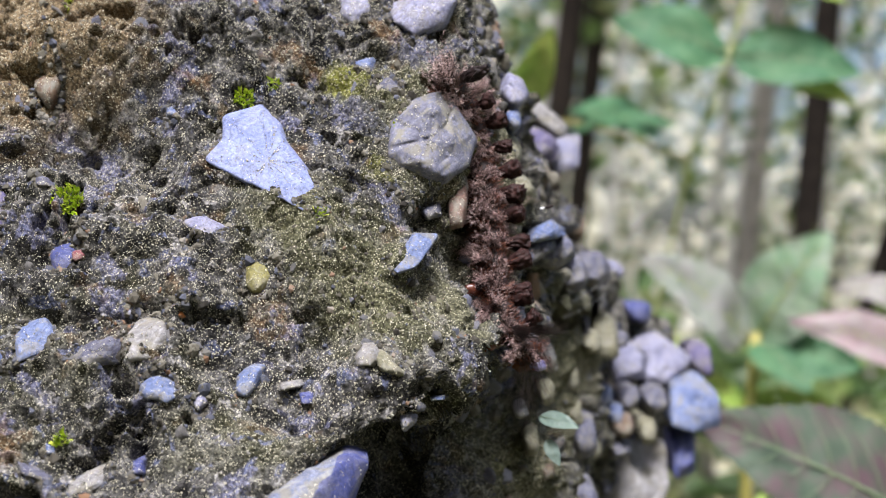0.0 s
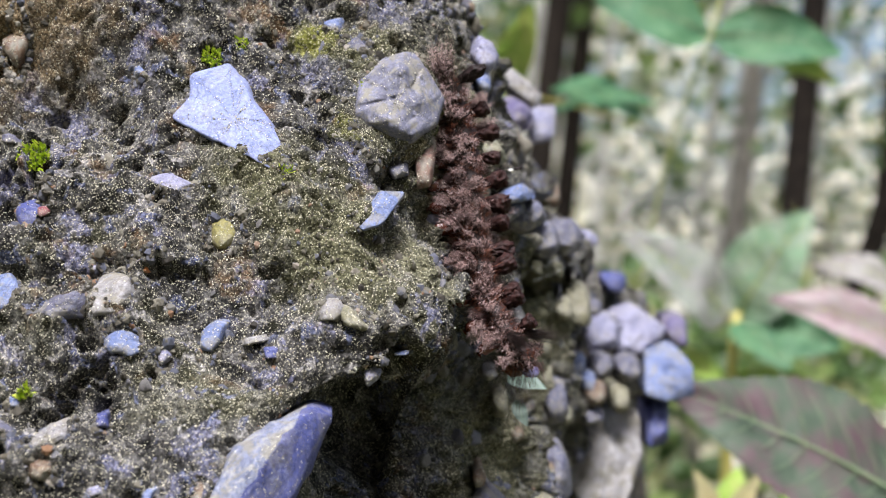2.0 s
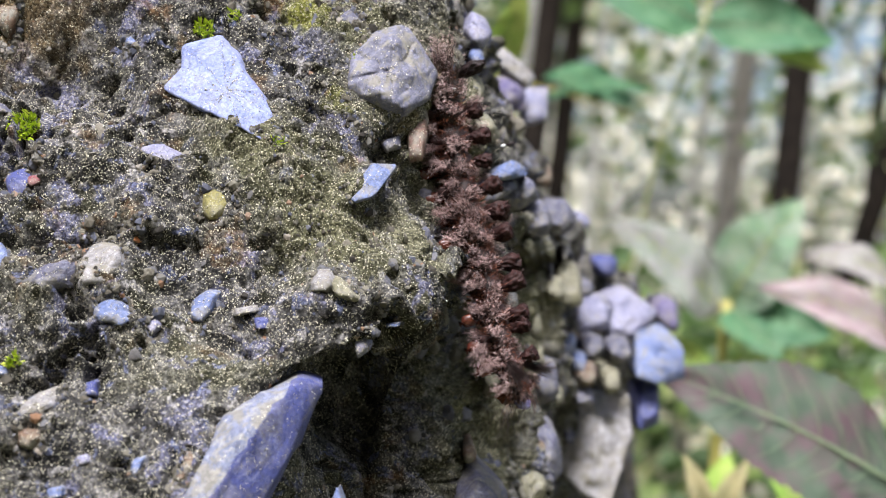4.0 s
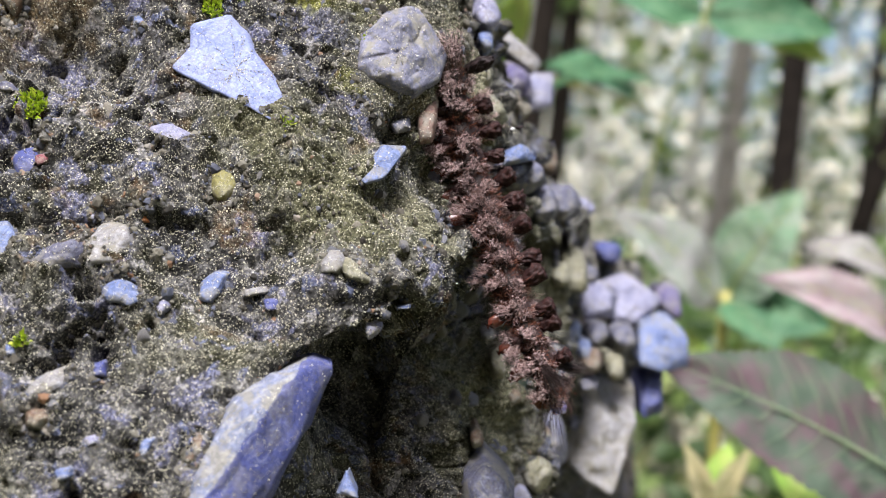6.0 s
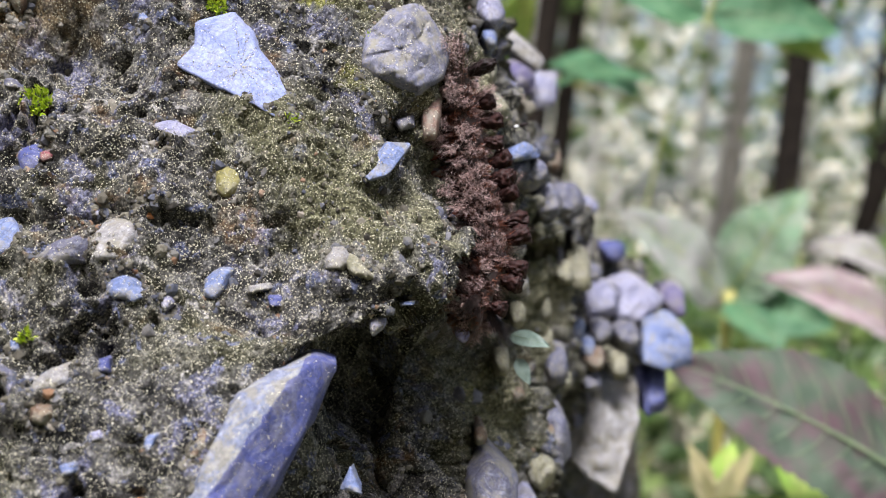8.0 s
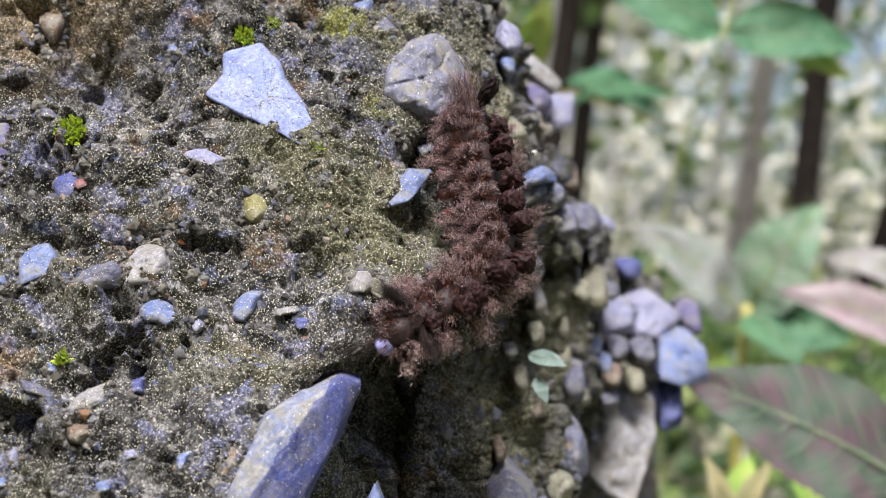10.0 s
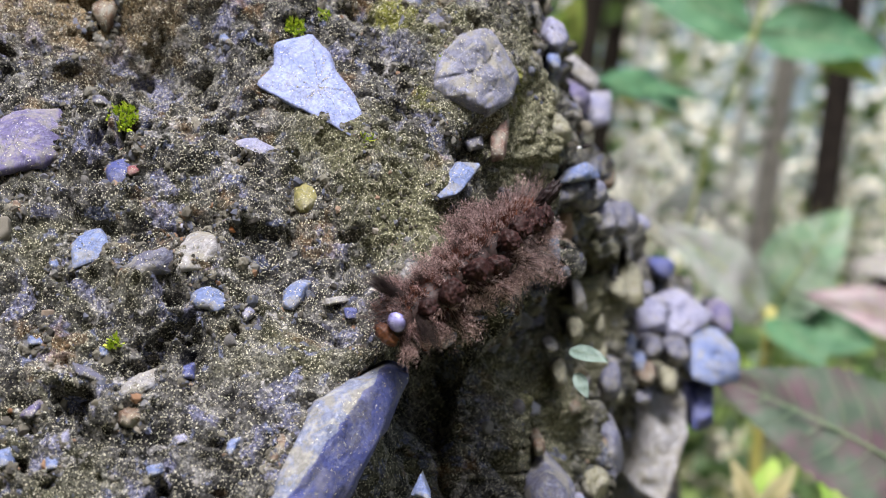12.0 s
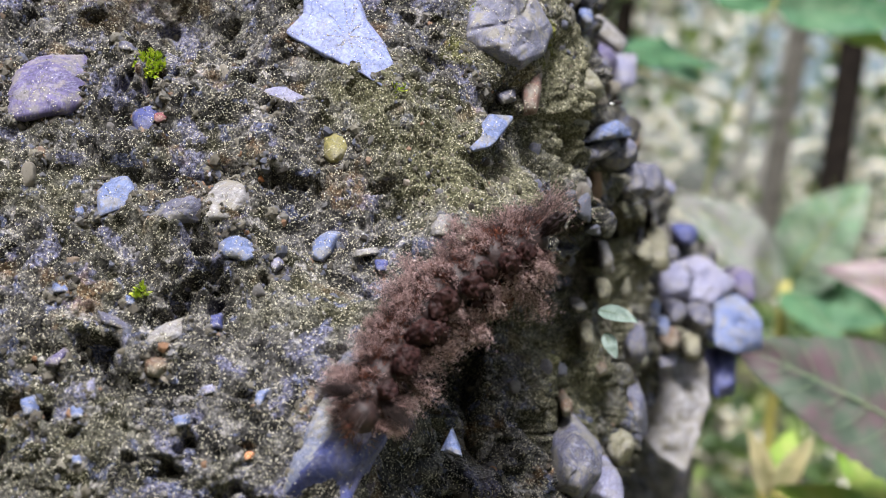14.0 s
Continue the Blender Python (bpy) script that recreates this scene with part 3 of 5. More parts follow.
def undergrowth():
    rng = random.Random(17)
    hubs = []
    for _ in range(170):
        d, w = rng.uniform(2.2, 12), rng.uniform(-0.15, 0.5)
        hubs.append((d * math.sin(w), d * math.cos(w), abs(rng.gauss(0.25, 0.25)) * (0.5 + d / 6)))
    tagged(new("undergrowth", mesh_of("undergrowth", *leaf_cloud(rng, 5000, lambda r: r.choice(hubs), 0.13, 0.08), BRUSH, False)), "pale green and straw-coloured forest undergrowth and shrubs with sky glare in their tint", "undergrowth", kind="stuff")
    low = []
    for _ in range(90):
        d, w = rng.uniform(1.5, 3.4), rng.uniform(0.08, 0.45)
        low.append((d * math.sin(w), d * math.cos(w), rng.uniform(0.25, 0.98 - 0.02 * d)))
    tagged(new("shrubbery", mesh_of("shrubbery", *leaf_cloud(rng, 2600, lambda r: r.choice(low), 0.07, 0.06), FOLIAGE, False)), "dense green shrub leaves below the trees", "shrubbery", kind="stuff")
    far = []
    for _ in range(160):
        d, w = rng.uniform(12, 32), rng.uniform(-0.4, 0.6)
        far.append((d * math.sin(w), d * math.cos(w), rng.uniform(0.3, 5.5)))
    # sky glare here comes from the leaf colour, not from real gaps
    tagged(new("far_woods", mesh_of("far_woods", *leaf_cloud(rng, 9000, lambda r: r.choice(far), 0.5, 0.3), BRUSH, False)), "foliage of distant woods with bright sky gaps painted in near-white leaves", "woods", kind="stuff")
    dark = []
    for _ in range(70):
        d, w = rng.uniform(5, 13), rng.uniform(0.0, 0.45)
        dark.append((d * math.sin(w), d * math.cos(w), 1 + d * rng.uniform(-0.08, 0.2)))
    tagged(new("thicket", mesh_of("thicket", *leaf_cloud(rng, 1700, lambda r: r.choice(dark), 0.13, 0.11), FOLIAGE, False)), "scattered dark green twigs and leaves of the thicket", "thicket", kind="stuff")


# ---- embedded stones ----
def chamfered(outline, times=2, cut=0.12):
    p = np.array(outline, float)
    for _ in range(times):
        q = np.roll(p, -1, 0)
        p = np.stack([p * (1 - cut) + q * cut, p * cut + q * (1 - cut)], 1).reshape(-1, 2)
    return p


STONES, SPECS, DUSTED = [], [], []


def stone(outline, mat, label, proud=0.9, thick=8.0, depth=None, lean=0.72, turn=0.05, dome=0.08, rough=1.0, facet=1.0, crease=None, cut=0.12, cracks=(), bulges=(), planes=()):
    """A stone set in the rock. outline: its visible face as (x, z) in mm; proud: how far it stands out; lean, turn: how its face falls back upwards and to the right."""
    SPECS.append((outline, mat, label, proud, thick, depth, lean, turn, dome, rough, facet, crease, cut, cracks, bulges, planes))
    p = np.array(outline) / 1000
    STONES.append((*p.mean(0), float(np.ptp(p[:, 0])) / 2, float(np.ptp(p[:, 1])) / 2, depth is not None))


def build_stone(index, outline, mat, label, proud, thick, depth, lean, turn, dome, rough, facet, crease, cut, cracks, bulges, planes):
    large = np.ptp(np.array(outline)[:, 0]) > 8
    dome = dome if large or depth is not None else max(dome, 0.14)
    cut = 0.21 if depth is not None and cut == 0.12 else cut
    out = chamfered(outline, 4 if cracks else 3 if large else 2, cut) / 1000
    c = out.mean(0)
    if depth is None:
        ring, _ = surface(np.r_[out[:, 0], c[0]], np.r_[out[:, 1], c[1]])
        ground = ring[:, 1] - lean * (ring[:, 2] - c[1]) - turn * (ring[:, 0] - c[0])
        y0 = 0.5 * float(base_y(c[0], c[1])) + 0.5 * float(np.percentile(ground, 50)) - (proud - 0.6 if large else proud - 0.9) / 1000
        if crease:
            y0 = float(base_y(c[0], c[1])) - proud / 1000
    else:
        y0 = depth
    size = float(np.sqrt(np.ptp(out[:, 0]) * np.ptp(out[:, 1])))
    o = out - c
    n = len(o)
    inner = [k / 34 for k in range(1, 31)] if cracks else [k / 12 for k in range(1, 11)] if large else [0.3, 0.55, 0.76]
    rings = [(k, -dome * (1 - k ** 4)) for k in inner] + ([(0.92, -dome * 0.3), (0.985, 0.0), (1.02, 0.14), (1.0, 0.4)] if large else [(0.9, -0.02), (1.0, 0.1), (1.06, 0.24), (1.0, 0.5)])
    verts = [(0, -dome * size, 0)]
    for s, d in rings:
        for x, z in o:
            verts.append((x * s, d * size, z * s))
    for x, z in o:
        verts.append((x * 0.9, thick / 1000, z * 0.9))
    v = np.array(verts)
    seed = index * 3 + 50
    w = v + np.array([[c[0], seed * 0.1, c[1]]])
    f = 1.0 / max(size, 0.003)
    v[:, 1] += size * 0.11 * facet * np.abs(vnoise(w, 1.3 * f, seed)) + size * rough * (0.045 * np.abs(vnoise(w, 3.2 * f, seed + 1)) + 0.02 * vnoise(w, 8 * f, seed + 2) + 0.012 * vnoise(w, 18 * f, seed + 5))
    for k, axis in ((3, 0), (4, 2)):
        v[1:, axis] += size * (min(rough, 0.7) if large else 1.5) * (0.05 * vnoise(w, 4 * f, seed + k)[1:] + 0.03 * vnoise(w, 10 * f, seed + k + 9)[1:])
    if crease:
        x0, z0, x1, z1, k = (a / 1000 for a in crease)
        side = ((v[:, 0] + c[0] - x0) * (z1 - z0) - (v[:, 2] + c[1] - z0) * (x1 - x0)) / math.hypot(x1 - x0, z1 - z0)
        v[:, 1] += 1000 * k * np.maximum(-side, 0)
    at = 1000 * (v[:, [0, 2]] + c)
    for a, tilt, reach in planes:
        v[:, 1] += tilt * np.maximum(v[:, 0] * math.cos(a) + v[:, 2] * math.sin(a) - reach / 1000, 0)
    for bx, bz, br, high in bulges:
        v[:, 1] -= high / 1000 * np.sqrt(np.maximum(1 - ((at[:, 0] - bx) ** 2 + (at[:, 1] - bz) ** 2) / br ** 2, 0))
    for line in cracks:
        for (ax, az), (ex, ez) in zip(line, line[1:]):
            run = np.clip(((at[:, 0] - ax) * (ex - ax) + (at[:, 1] - az) * (ez - az)) / ((ex - ax) ** 2 + (ez - az) ** 2), 0, 1)
            far = np.hypot(at[:, 0] - ax - run * (ex - ax), at[:, 1] - az - run * (ez - az))
            v[:, 1] += 0.0007 * np.exp(-(far / 0.4) ** 2)
    pick = random.Random(seed)
    for _ in range(5):
        a, tilt, reach = pick.uniform(0, 6.28), pick.uniform(0.25, 0.9) * min(facet, 1.4), pick.uniform(0.12, 0.34) * size
        v[:, 1] += tilt * np.maximum(v[:, 0] * math.cos(a) + v[:, 2] * math.sin(a) - reach, 0) * (v[:, 1] < 0.35 * size)
    v[:, 1] += lean * v[:, 2] + turn * v[:, 0]
    faces = [(0, 1 + k, 1 + (k + 1) % n) for k in range(n)]
    for r in range(len(rings)):
        for k in range(n):
            a, b = 1 + r * n, 1 + (r + 1) * n
            faces.append((a + k, b + k, b + (k + 1) % n, a + (k + 1) % n))
    if depth is None:
        top = v[: 1 + n * (len(rings) - 2)] + np.array([[c[0], y0, c[1]]])
        k = np.random.RandomState(seed).randint(len(top) - n, size=int((0.4e6 if crease else 1.5e6 if large else 3.5e6) * np.ptp(out[:, 0]) * np.ptp(out[:, 1])) + 6)
        w = np.random.RandomState(seed + 1).rand(len(k), 1)
        DUSTED.append(top[k] * (1 - w) + top[np.minimum(k + n, len(top) - 1)] * w)
    me = mesh_of("stone", v.tolist(), faces, mat)
    if crease:
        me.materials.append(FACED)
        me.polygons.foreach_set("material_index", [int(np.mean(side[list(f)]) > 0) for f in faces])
    part("stone", me, ROCK, label, Matrix.Translation((c[0], y0, c[1])))


def embedded_stones():
    # the open face
    stone([(-39.0, 31.3), (-46.9, 28.3), (-46.6, 22.9), (-49.6, 18.5), (-40.3, 13.2), (-32.5, 10.0), (-24.2, 5.7), (-26.0, 12.4), (-28.9, 16.9), (-33.5, 22.6), (-35.3, 26.5)], WHITE, "large pale lavender angular stone", 3.7, dome=0.03, facet=0.35, rough=0.55, cut=0.05)
    stone([(0.1, 34.5), (-6.9, 32.8), (-10.4, 27.8), (-11.6, 21.3), (-11.0, 13.9), (-7.7, 10.8), (-0.7, 13.4), (6.2, 19.2), (7.2, 24.3), (3.9, 31.3)], CRACKED, "big dusty lavender-grey cracked stone", 3.3, 14, dome=0.06, lean=0.55, turn=0.15, facet=0.3, rough=1.6, cut=0.07,
          cracks=[[(0.1, 34.0), (1.9, 30.2), (-0.1, 24.8), (-3.6, 23.4), (-11.1, 21.3)], [(-0.1, 24.8), (0.8, 19.4), (-0.7, 13.2)]], bulges=[(-3.9, 18.7, 4.2, 1.5)], planes=[(0.1, 0.95, 2.4), (4.4, 1.1, 6.2), (2.3, 0.35, 4.0)])
    stone([(-0.9, 2.9), (-6.1, 3.4), (-8.0, -0.1), (-12.4, -2.5), (-8.9, -5.0), (-5.8, -3.8)], BLUE, "wedge of blue-grey slate", 2.2, dome=0.03, facet=0.5, cut=0.06)
    stone([(-52.2, -0.1), (-48.7, 1.3), (-48.6, -1.1), (-50.4, -2.5)], BLUE, "small blue chip", 1.6)
    stone([(-36.4, -21.9), (-34, -22.9), (-35.4, -26), (-37.3, -28.3), (-39.3, -27.2), (-39.2, -23.9)], BLUE, "lens-shaped blue pebble", 0.9)
    stone([(-57.1, -25.1), (-53.7, -23.2), (-50.2, -24.7), (-49.2, -27.4), (-51.2, -28.5), (-56.2, -27.4)], BLUE, "blue-grey rounded pebble", 3.4, dome=0.2)
    stone([(-81.6, -14.2), (-77.2, -13.2), (-73.5, -17.3), (-76.5, -19.9), (-80.5, -21.5), (-81.8, -17.2)], BLUE, "squarish blue slate chip", 1.4, dome=0.04, facet=0.5, cut=0.07)
    stone([(-60.8, -16.6), (-58.0, -13.3), (-53.5, -13.7), (-51.9, -17.2), (-53.6, -20.4), (-59.4, -21.1)], CHALK, "chalky pale weathered stone", 4.0, dome=0.12, rough=1.8)
    stone([(-67.8, -17.2), (-60.4, -15.5), (-58.6, -21.1), (-67.9, -22.3), (-71.5, -21.8)], GREYS, "dusty grey ledge of stone beside the chalky one", 3.6, dome=0.1, rough=1.8)
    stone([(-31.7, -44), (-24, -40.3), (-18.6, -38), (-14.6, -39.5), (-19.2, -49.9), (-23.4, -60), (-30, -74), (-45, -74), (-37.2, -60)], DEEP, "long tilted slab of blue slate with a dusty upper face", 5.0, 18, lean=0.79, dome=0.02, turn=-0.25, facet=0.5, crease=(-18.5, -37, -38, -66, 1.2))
    stone([(-16.6, -20.5), (-15.3, -18.3), (-12.9, -18.1), (-11.3, -20.6), (-13.0, -22.2), (-16.5, -21.9)], CHALK, "small pale pink stone", 5.5, dome=0.3)
    stone([(-13.8, -18.5), (-10.2, -19.8), (-6.1, -23.7), (-8.4, -24.1), (-12.2, -22.7)], OLIVE, "olive elongated stone", 4.6, dome=0.25)
    stone([(-105.4, 9.0), (-98.4, 11.2), (-91.2, 12.0), (-88.6, 1.6), (-91.2, -1.6), (-101.0, -3.4), (-104.5, -0.6)], PURPLE, "large rounded purple-grey stone", 2.4, dome=0.12, cut=0.1)
    stone([(-60.1, -38.5), (-59.6, -41.1), (-62.7, -43.7), (-68.7, -44.2), (-68.5, -42.8), (-64.4, -40.4)], CHALK, "pale crescent-shaped flake", 1.6, dome=0.1)
    stone([(-60.3, 31.3), (-58, 31), (-57, 28.6), (-59.5, 28.1)], BLUE, "tiny blue cube-like chip", 0.6)
    stone([(-10.8, -58), (-8.5, -62.4), (-12.6, -61.7)], BLUE, "small lilac triangle of stone", 0, depth=0.264, cut=0.05)
    stone([(-15.6, 36.7), (-12, 38.4), (-8.7, 35.4), (-10.5, 32.9), (-14, 33.7)], GREYS, "rounded grey pebble", 1.0, dome=0.25)
    stone([(-20, 42), (-15, 43.5), (-16, 40), (-19, 39.5)], BLUE, "small blue-grey pebble", 0.7, dome=0.2)
    stone([(-53.1, 5.6), (-49.2, 7.0), (-43.6, 4.3), (-44.4, 1.8), (-48.5, 2.2)], LILAC, "lilac weathered pebble", 2.4, dome=0.15)
    stone([(-78.0, -0.2), (-75.3, 0.9), (-71.4, 2.4), (-71.0, -0.4), (-73.2, -2.1), (-73.0, -4.7), (-77.0, -4.9)], DEEP, "deep blue stone fragment", 2.2)
    stone([(-73.9, -0.6), (-70.7, 0.8), (-70.3, -1.5), (-72.9, -2.5)], stone_red(), "dull red stone fragment", 2.2)
    stone([(-40, -2.5), (-33, -2.2), (-32, -6.5), (-37, -9), (-40.5, -7)], YELLOWISH, "olive algae-covered pebble", 0.1, dome=0.2)
    stone([(-53.2, -11.5), (-49.5, -11.2), (-49.5, -13.2), (-53, -13)], ORANGE, "small orange chip", 1.8)
    stone([(-48, -27.5), (-45, -26), (-44, -29), (-46, -30.5)], LILAC, "small lilac chip", 0.6)
    stone([(-43.7, -50.5), (-45.3, -53.9), (-46.3, -53.4), (-46.2, -51.1)], BLUE, "bright blue slate splinter", 1.0)
    stone([(-67.3, -46.3), (-62.5, -44.9), (-61.9, -48.0), (-64.1, -49.7), (-67.0, -48.7)], OCHRE, "brown sandstone lump", 1.2, dome=0.3)
    stone([(-38, -50), (-34, -46), (-35, -54), (-39, -56)], OCHRE, "rusty brown stone", 0.1, dome=0.2)
    stone([(-90, 36), (-86, 44), (-83, 38), (-86, 30)], OCHRE, "reddish brown elongated stone", 0.9)
    stone([(-30, 60), (-18, 62), (-12, 54), (-22, 51)], LILAC, "pale lilac stone", 0.9, dome=0.15)
    stone([(-14.3, 60.1), (-11.9, 52.7), (-5.9, 47.9), (0.5, 51.9), (3.7, 58.6), (2.1, 63.1)], LILAC, "rounded pale grey stone", 2.6, 12, dome=0.1, facet=0.6)
    stone([(-61.7, -11.2), (-59.6, -10.9), (-59.0, -12.6), (-61.1, -13.0)], LILAC, "pale lilac chip", 1.4, dome=0.16)
    stone([(-85.8, -19.9), (-83.8, -19.2), (-83.5, -21.3), (-85.1, -21.7)], BLUE, "small blue chip", 1.2, dome=0.16)
    stone([(-85.4, 15.8), (-81.6, 14.5), (-80.0, 12.6), (-83.6, 12.9)], GREYS, "grey pebble with a pale top", 1.6, dome=0.16)
    stone([(-47.2, -19.0), (-45.5, -19.5), (-45.9, -20.6), (-47.8, -20.1)], CHALK, "pale narrow stone chip", 1.2, dome=0.16)
    stone([(-96.4, -8.1), (-93.1, -7.6), (-92.4, -9.9), (-94.9, -10.6)], OCHRE, "small tan stone", 1.0, dome=0.16)
    stone([(-86.6, -34.0), (-82.7, -32.9), (-82.0, -35.7), (-86.7, -36.0)], BLUE, "flat blue-grey slate chip", 1.2, dome=0.16)
    stone([(-72.7, -35.5), (-70.6, -35.2), (-70.4, -37.2), (-72.0, -37.5)], BLUE, "small blue chip", 1.2, dome=0.16)
    stone([(-56.9, -38.7), (-54.6, -38.2), (-53.9, -40.9), (-56.2, -40.7)], DEEP, "deep blue chip", 1.2, dome=0.16)
    stone([(-85.3, -48.2), (-81.8, -45.1), (-80.8, -45.8), (-82.5, -48.5)], PURPLE, "violet elongated pebble", 1.2, dome=0.16)
    stone([(-87.9, -54.2), (-85.4, -53.4), (-84.3, -56.6), (-86.6, -57.0)], BLUE, "blue-grey slate chip", 1.2, dome=0.16)
    stone([(-78.8, -55.1), (-76.2, -54.3), (-75.5, -56.6), (-78.0, -57.0)], BLUE, "blue-grey slate chip", 1.0, dome=0.16)
    stone([(-60.5, -56.0), (-57.6, -55.4), (-57.5, -57.2), (-59.7, -58.0)], BLUE, "small blue chip", 1.2, dome=0.16)
    stone([(-56.1, -50.9), (-53.6, -50.0), (-53.2, -51.4), (-55.6, -52.2)], LILAC, "pale lilac chip", 1.0, dome=0.16)
    stone([(-77.2, -63.1), (-75.2, -62.3), (-74.9, -64.3), (-76.8, -64.7)], BLUE, "small blue chip", 1.0, dome=0.16)
    stone([(-76.4, -51.0), (-75.4, -49.9), (-74.7, -51.9), (-75.5, -52.7)], LILAC, "pale blue chip beside a dark hole", 1.2, dome=0.16)
    stone([(-47.3, -61.7), (-45.4, -61.3), (-45.6, -62.4), (-46.9, -62.7)], ORANGE, "small orange chip", 1.0, dome=0.16)
    stone([(-38.3, -53.1), (-36.4, -52.2), (-36.7, -54.4), (-38.1, -55.1)], OCHRE, "rusty brown stone", 1.0, dome=0.16)
    stone([(-78.3, -38.1), (-73.9, -39.4), (-69.5, -41.6), (-70.8, -42.0), (-75.7, -40.4)], GREYS, "long thin grey flake", 1.4, dome=0.16)
    stone([(1.7, -17.0), (3.5, -16.6), (4.0, -17.7), (2.2, -18.0)], DEEP, "small violet chip", 1.4)
    stone([(-31.5, -25.6), (-26.9, -24.8), (-26.5, -26.0), (-30.9, -26.9)], CHALK, "pale narrow stone chip", 1.6, dome=0.2)
    stone([(-27.2, -27.2), (-24.6, -27.0), (-24.1, -29.0), (-26.5, -29.2)], DEEP, "deep blue chip", 1.2)
    stone([(-7.4, -29.3), (-5.1, -28.6), (-5.0, -32.8), (-7.3, -34.4), (-8.0, -33.0)], LILAC, "pale lilac stone on the overhanging lip", 0.9)
    stone([(-2.5, -28.4), (0.4, -27.8), (0.2, -28.7), (-2.1, -28.9)], BLUE, "flat blue chip at the lip", 2.0)
    stone([(-5.1, 8.7), (-1.0, 9.8), (-0.2, 7.4), (-3.3, 6.0)], GREYS, "grey pebble half hidden in a dark cavity", -1.0, dome=0.3)
    # the flank
    F = dict(lean=0.55, turn=0.35, thick=22.0, facet=1.1, rough=1.6)
    stone([(15.3, 43.5), (20.2, 42), (20.9, 36.5), (16.7, 33.7), (13.9, 37.9)], LILAC, "pale lilac rounded stone", depth=0.352, dome=0.2, **F)
    stone([(15, 33), (18.5, 34.5), (19, 29), (16, 28.5)], BLUE, "small blue stone", depth=0.348, dome=0.15, **F)
    stone([(27.1, 48), (29.9, 48.9), (40.5, 39.7), (38.1, 35.5), (28.9, 41)], CHALK, "long pale stone jutting out", depth=0.462, dome=0.1, cut=0.09, **F)
    stone([(36.7, 38.8), (47.8, 39.8), (46, 27.4), (38, 25.5)], LILAC, "blocky lilac stone", depth=0.49, dome=0.05, cut=0.09, **F)
    stone([(27, 40), (37, 35), (36, 27), (27, 30)], PURPLE, "dark stone under the pale one", depth=0.455, dome=0.1, **F)
    stone([(17.7, 1.0), (21.9, 5.0), (26.4, 6.9), (30.2, 5.2), (29.8, 3.3), (21.9, 1.5)], BLUE, "flat blue slate wedge jutting out", depth=0.350, dome=0.06, cut=0.08, **F)
    stone([(22, 3.5), (32, 3.5), (34, -2), (29, -6), (23, -4)], GREYS, "grey rounded stone", depth=0.362, dome=0.3, **F)
    stone([(38.5, -0.8), (48, -0.3), (50.5, -8), (45, -12), (40.5, -10)], GREYS, "smooth grey jutting stone", depth=0.425, dome=0.3, **F)
    stone([(30, -1), (39, -1), (41, -10), (33, -13)], GREYS, "grey weathered stone", depth=0.4, dome=0.25, **F)
    stone([(52, -4), (58, -4), (59, -9), (53, -10)], LILAC, "rounded lilac stone", depth=0.47, dome=0.25, **F)
    stone([(64.4, -18.3), (74.7, -18.8), (73.6, -26), (65.4, -25.4)], DEEP, "rounded blue-violet stone", depth=0.513, dome=0.2, **F)
    stone([(53.5, -33.5), (63.5, -30.7), (69.1, -34.7), (67.4, -42.5), (55.9, -43.5)], LILAC, "blocky pale lilac stone", depth=0.475, dome=0.1, cut=0.1, **F)
    stone([(67.4, -31.3), (76.2, -29.3), (86.5, -37.7), (84.6, -42.0), (75.0, -49.9), (68.7, -46.1)], LILAC, "large lilac angular stone", depth=0.500, dome=0.08, cut=0.09, **F)
    stone([(88, -34), (97.4, -32.8), (98.5, -47), (90.5, -45)], PURPLE, "violet-grey knob of stone", depth=0.525, dome=0.2, **F)
    stone([(78.0, -43.4), (86.6, -42.1), (93.2, -49.0), (94.2, -59.8), (84.4, -60.7), (75.4, -58.2)], BLUE, "pale blue blocky stone with a sharp edge", depth=0.485, dome=0.06, cut=0.08, **F)
    stone([(77, -61), (85.5, -60), (84.6, -75), (77, -77)], DEEP, "dark blue stone in shade", depth=0.485, dome=0.1, cut=0.09, **F)
    stone([(48.4, -66.3), (58.4, -63.4), (73.2, -63.8), (72.4, -76.3), (68.6, -84.4), (62.6, -96.4), (55.4, -92.6), (46.9, -83.8)], CHALK, "big blocky chalk-white stone", depth=0.455, dome=0.05, cut=0.08, **F)
    stone([(10.2, 18.0), (16.9, 19.7), (20.8, 16.9), (23.2, 12.7), (20.2, 10.1), (10.6, 12.1)], OLIVE, "dark mossy jutting stone", depth=0.345, dome=0.3, **F)
    stone([(1.5, 16.7), (4.6, 17.9), (5.4, 12.0), (4.5, 4.8), (1.6, 4.3), (0.8, 11.1)], BRICKISH, "brown upright stone", -1.6, dome=0.12, rough=1.8)
    stone([(50, -47), (55, -47), (55, -53), (51, -54)], BLUE, "small blue rounded stone", depth=0.44, dome=0.3, **F)
    stone([(30, -62), (40, -60), (44, -76), (34, -80)], GREYS, "grey smooth stone", depth=0.385, dome=0.2, **F)
    stone([(35, -48), (42, -45), (42, -56), (36, -58)], GREYS, "violet-grey pebble", depth=0.395, dome=0.25, **F)
    stone([(17.0, -62.6), (24.7, -71.3), (24.2, -76.2), (19.1, -82.0), (12.8, -79.5), (12.2, -69.1)], GREYS, "grey angular stone", depth=0.325, dome=0.12, cut=0.08, planes=[(0.7, 0.9, 3.0), (3.6, 0.5, 3.0)], **F)
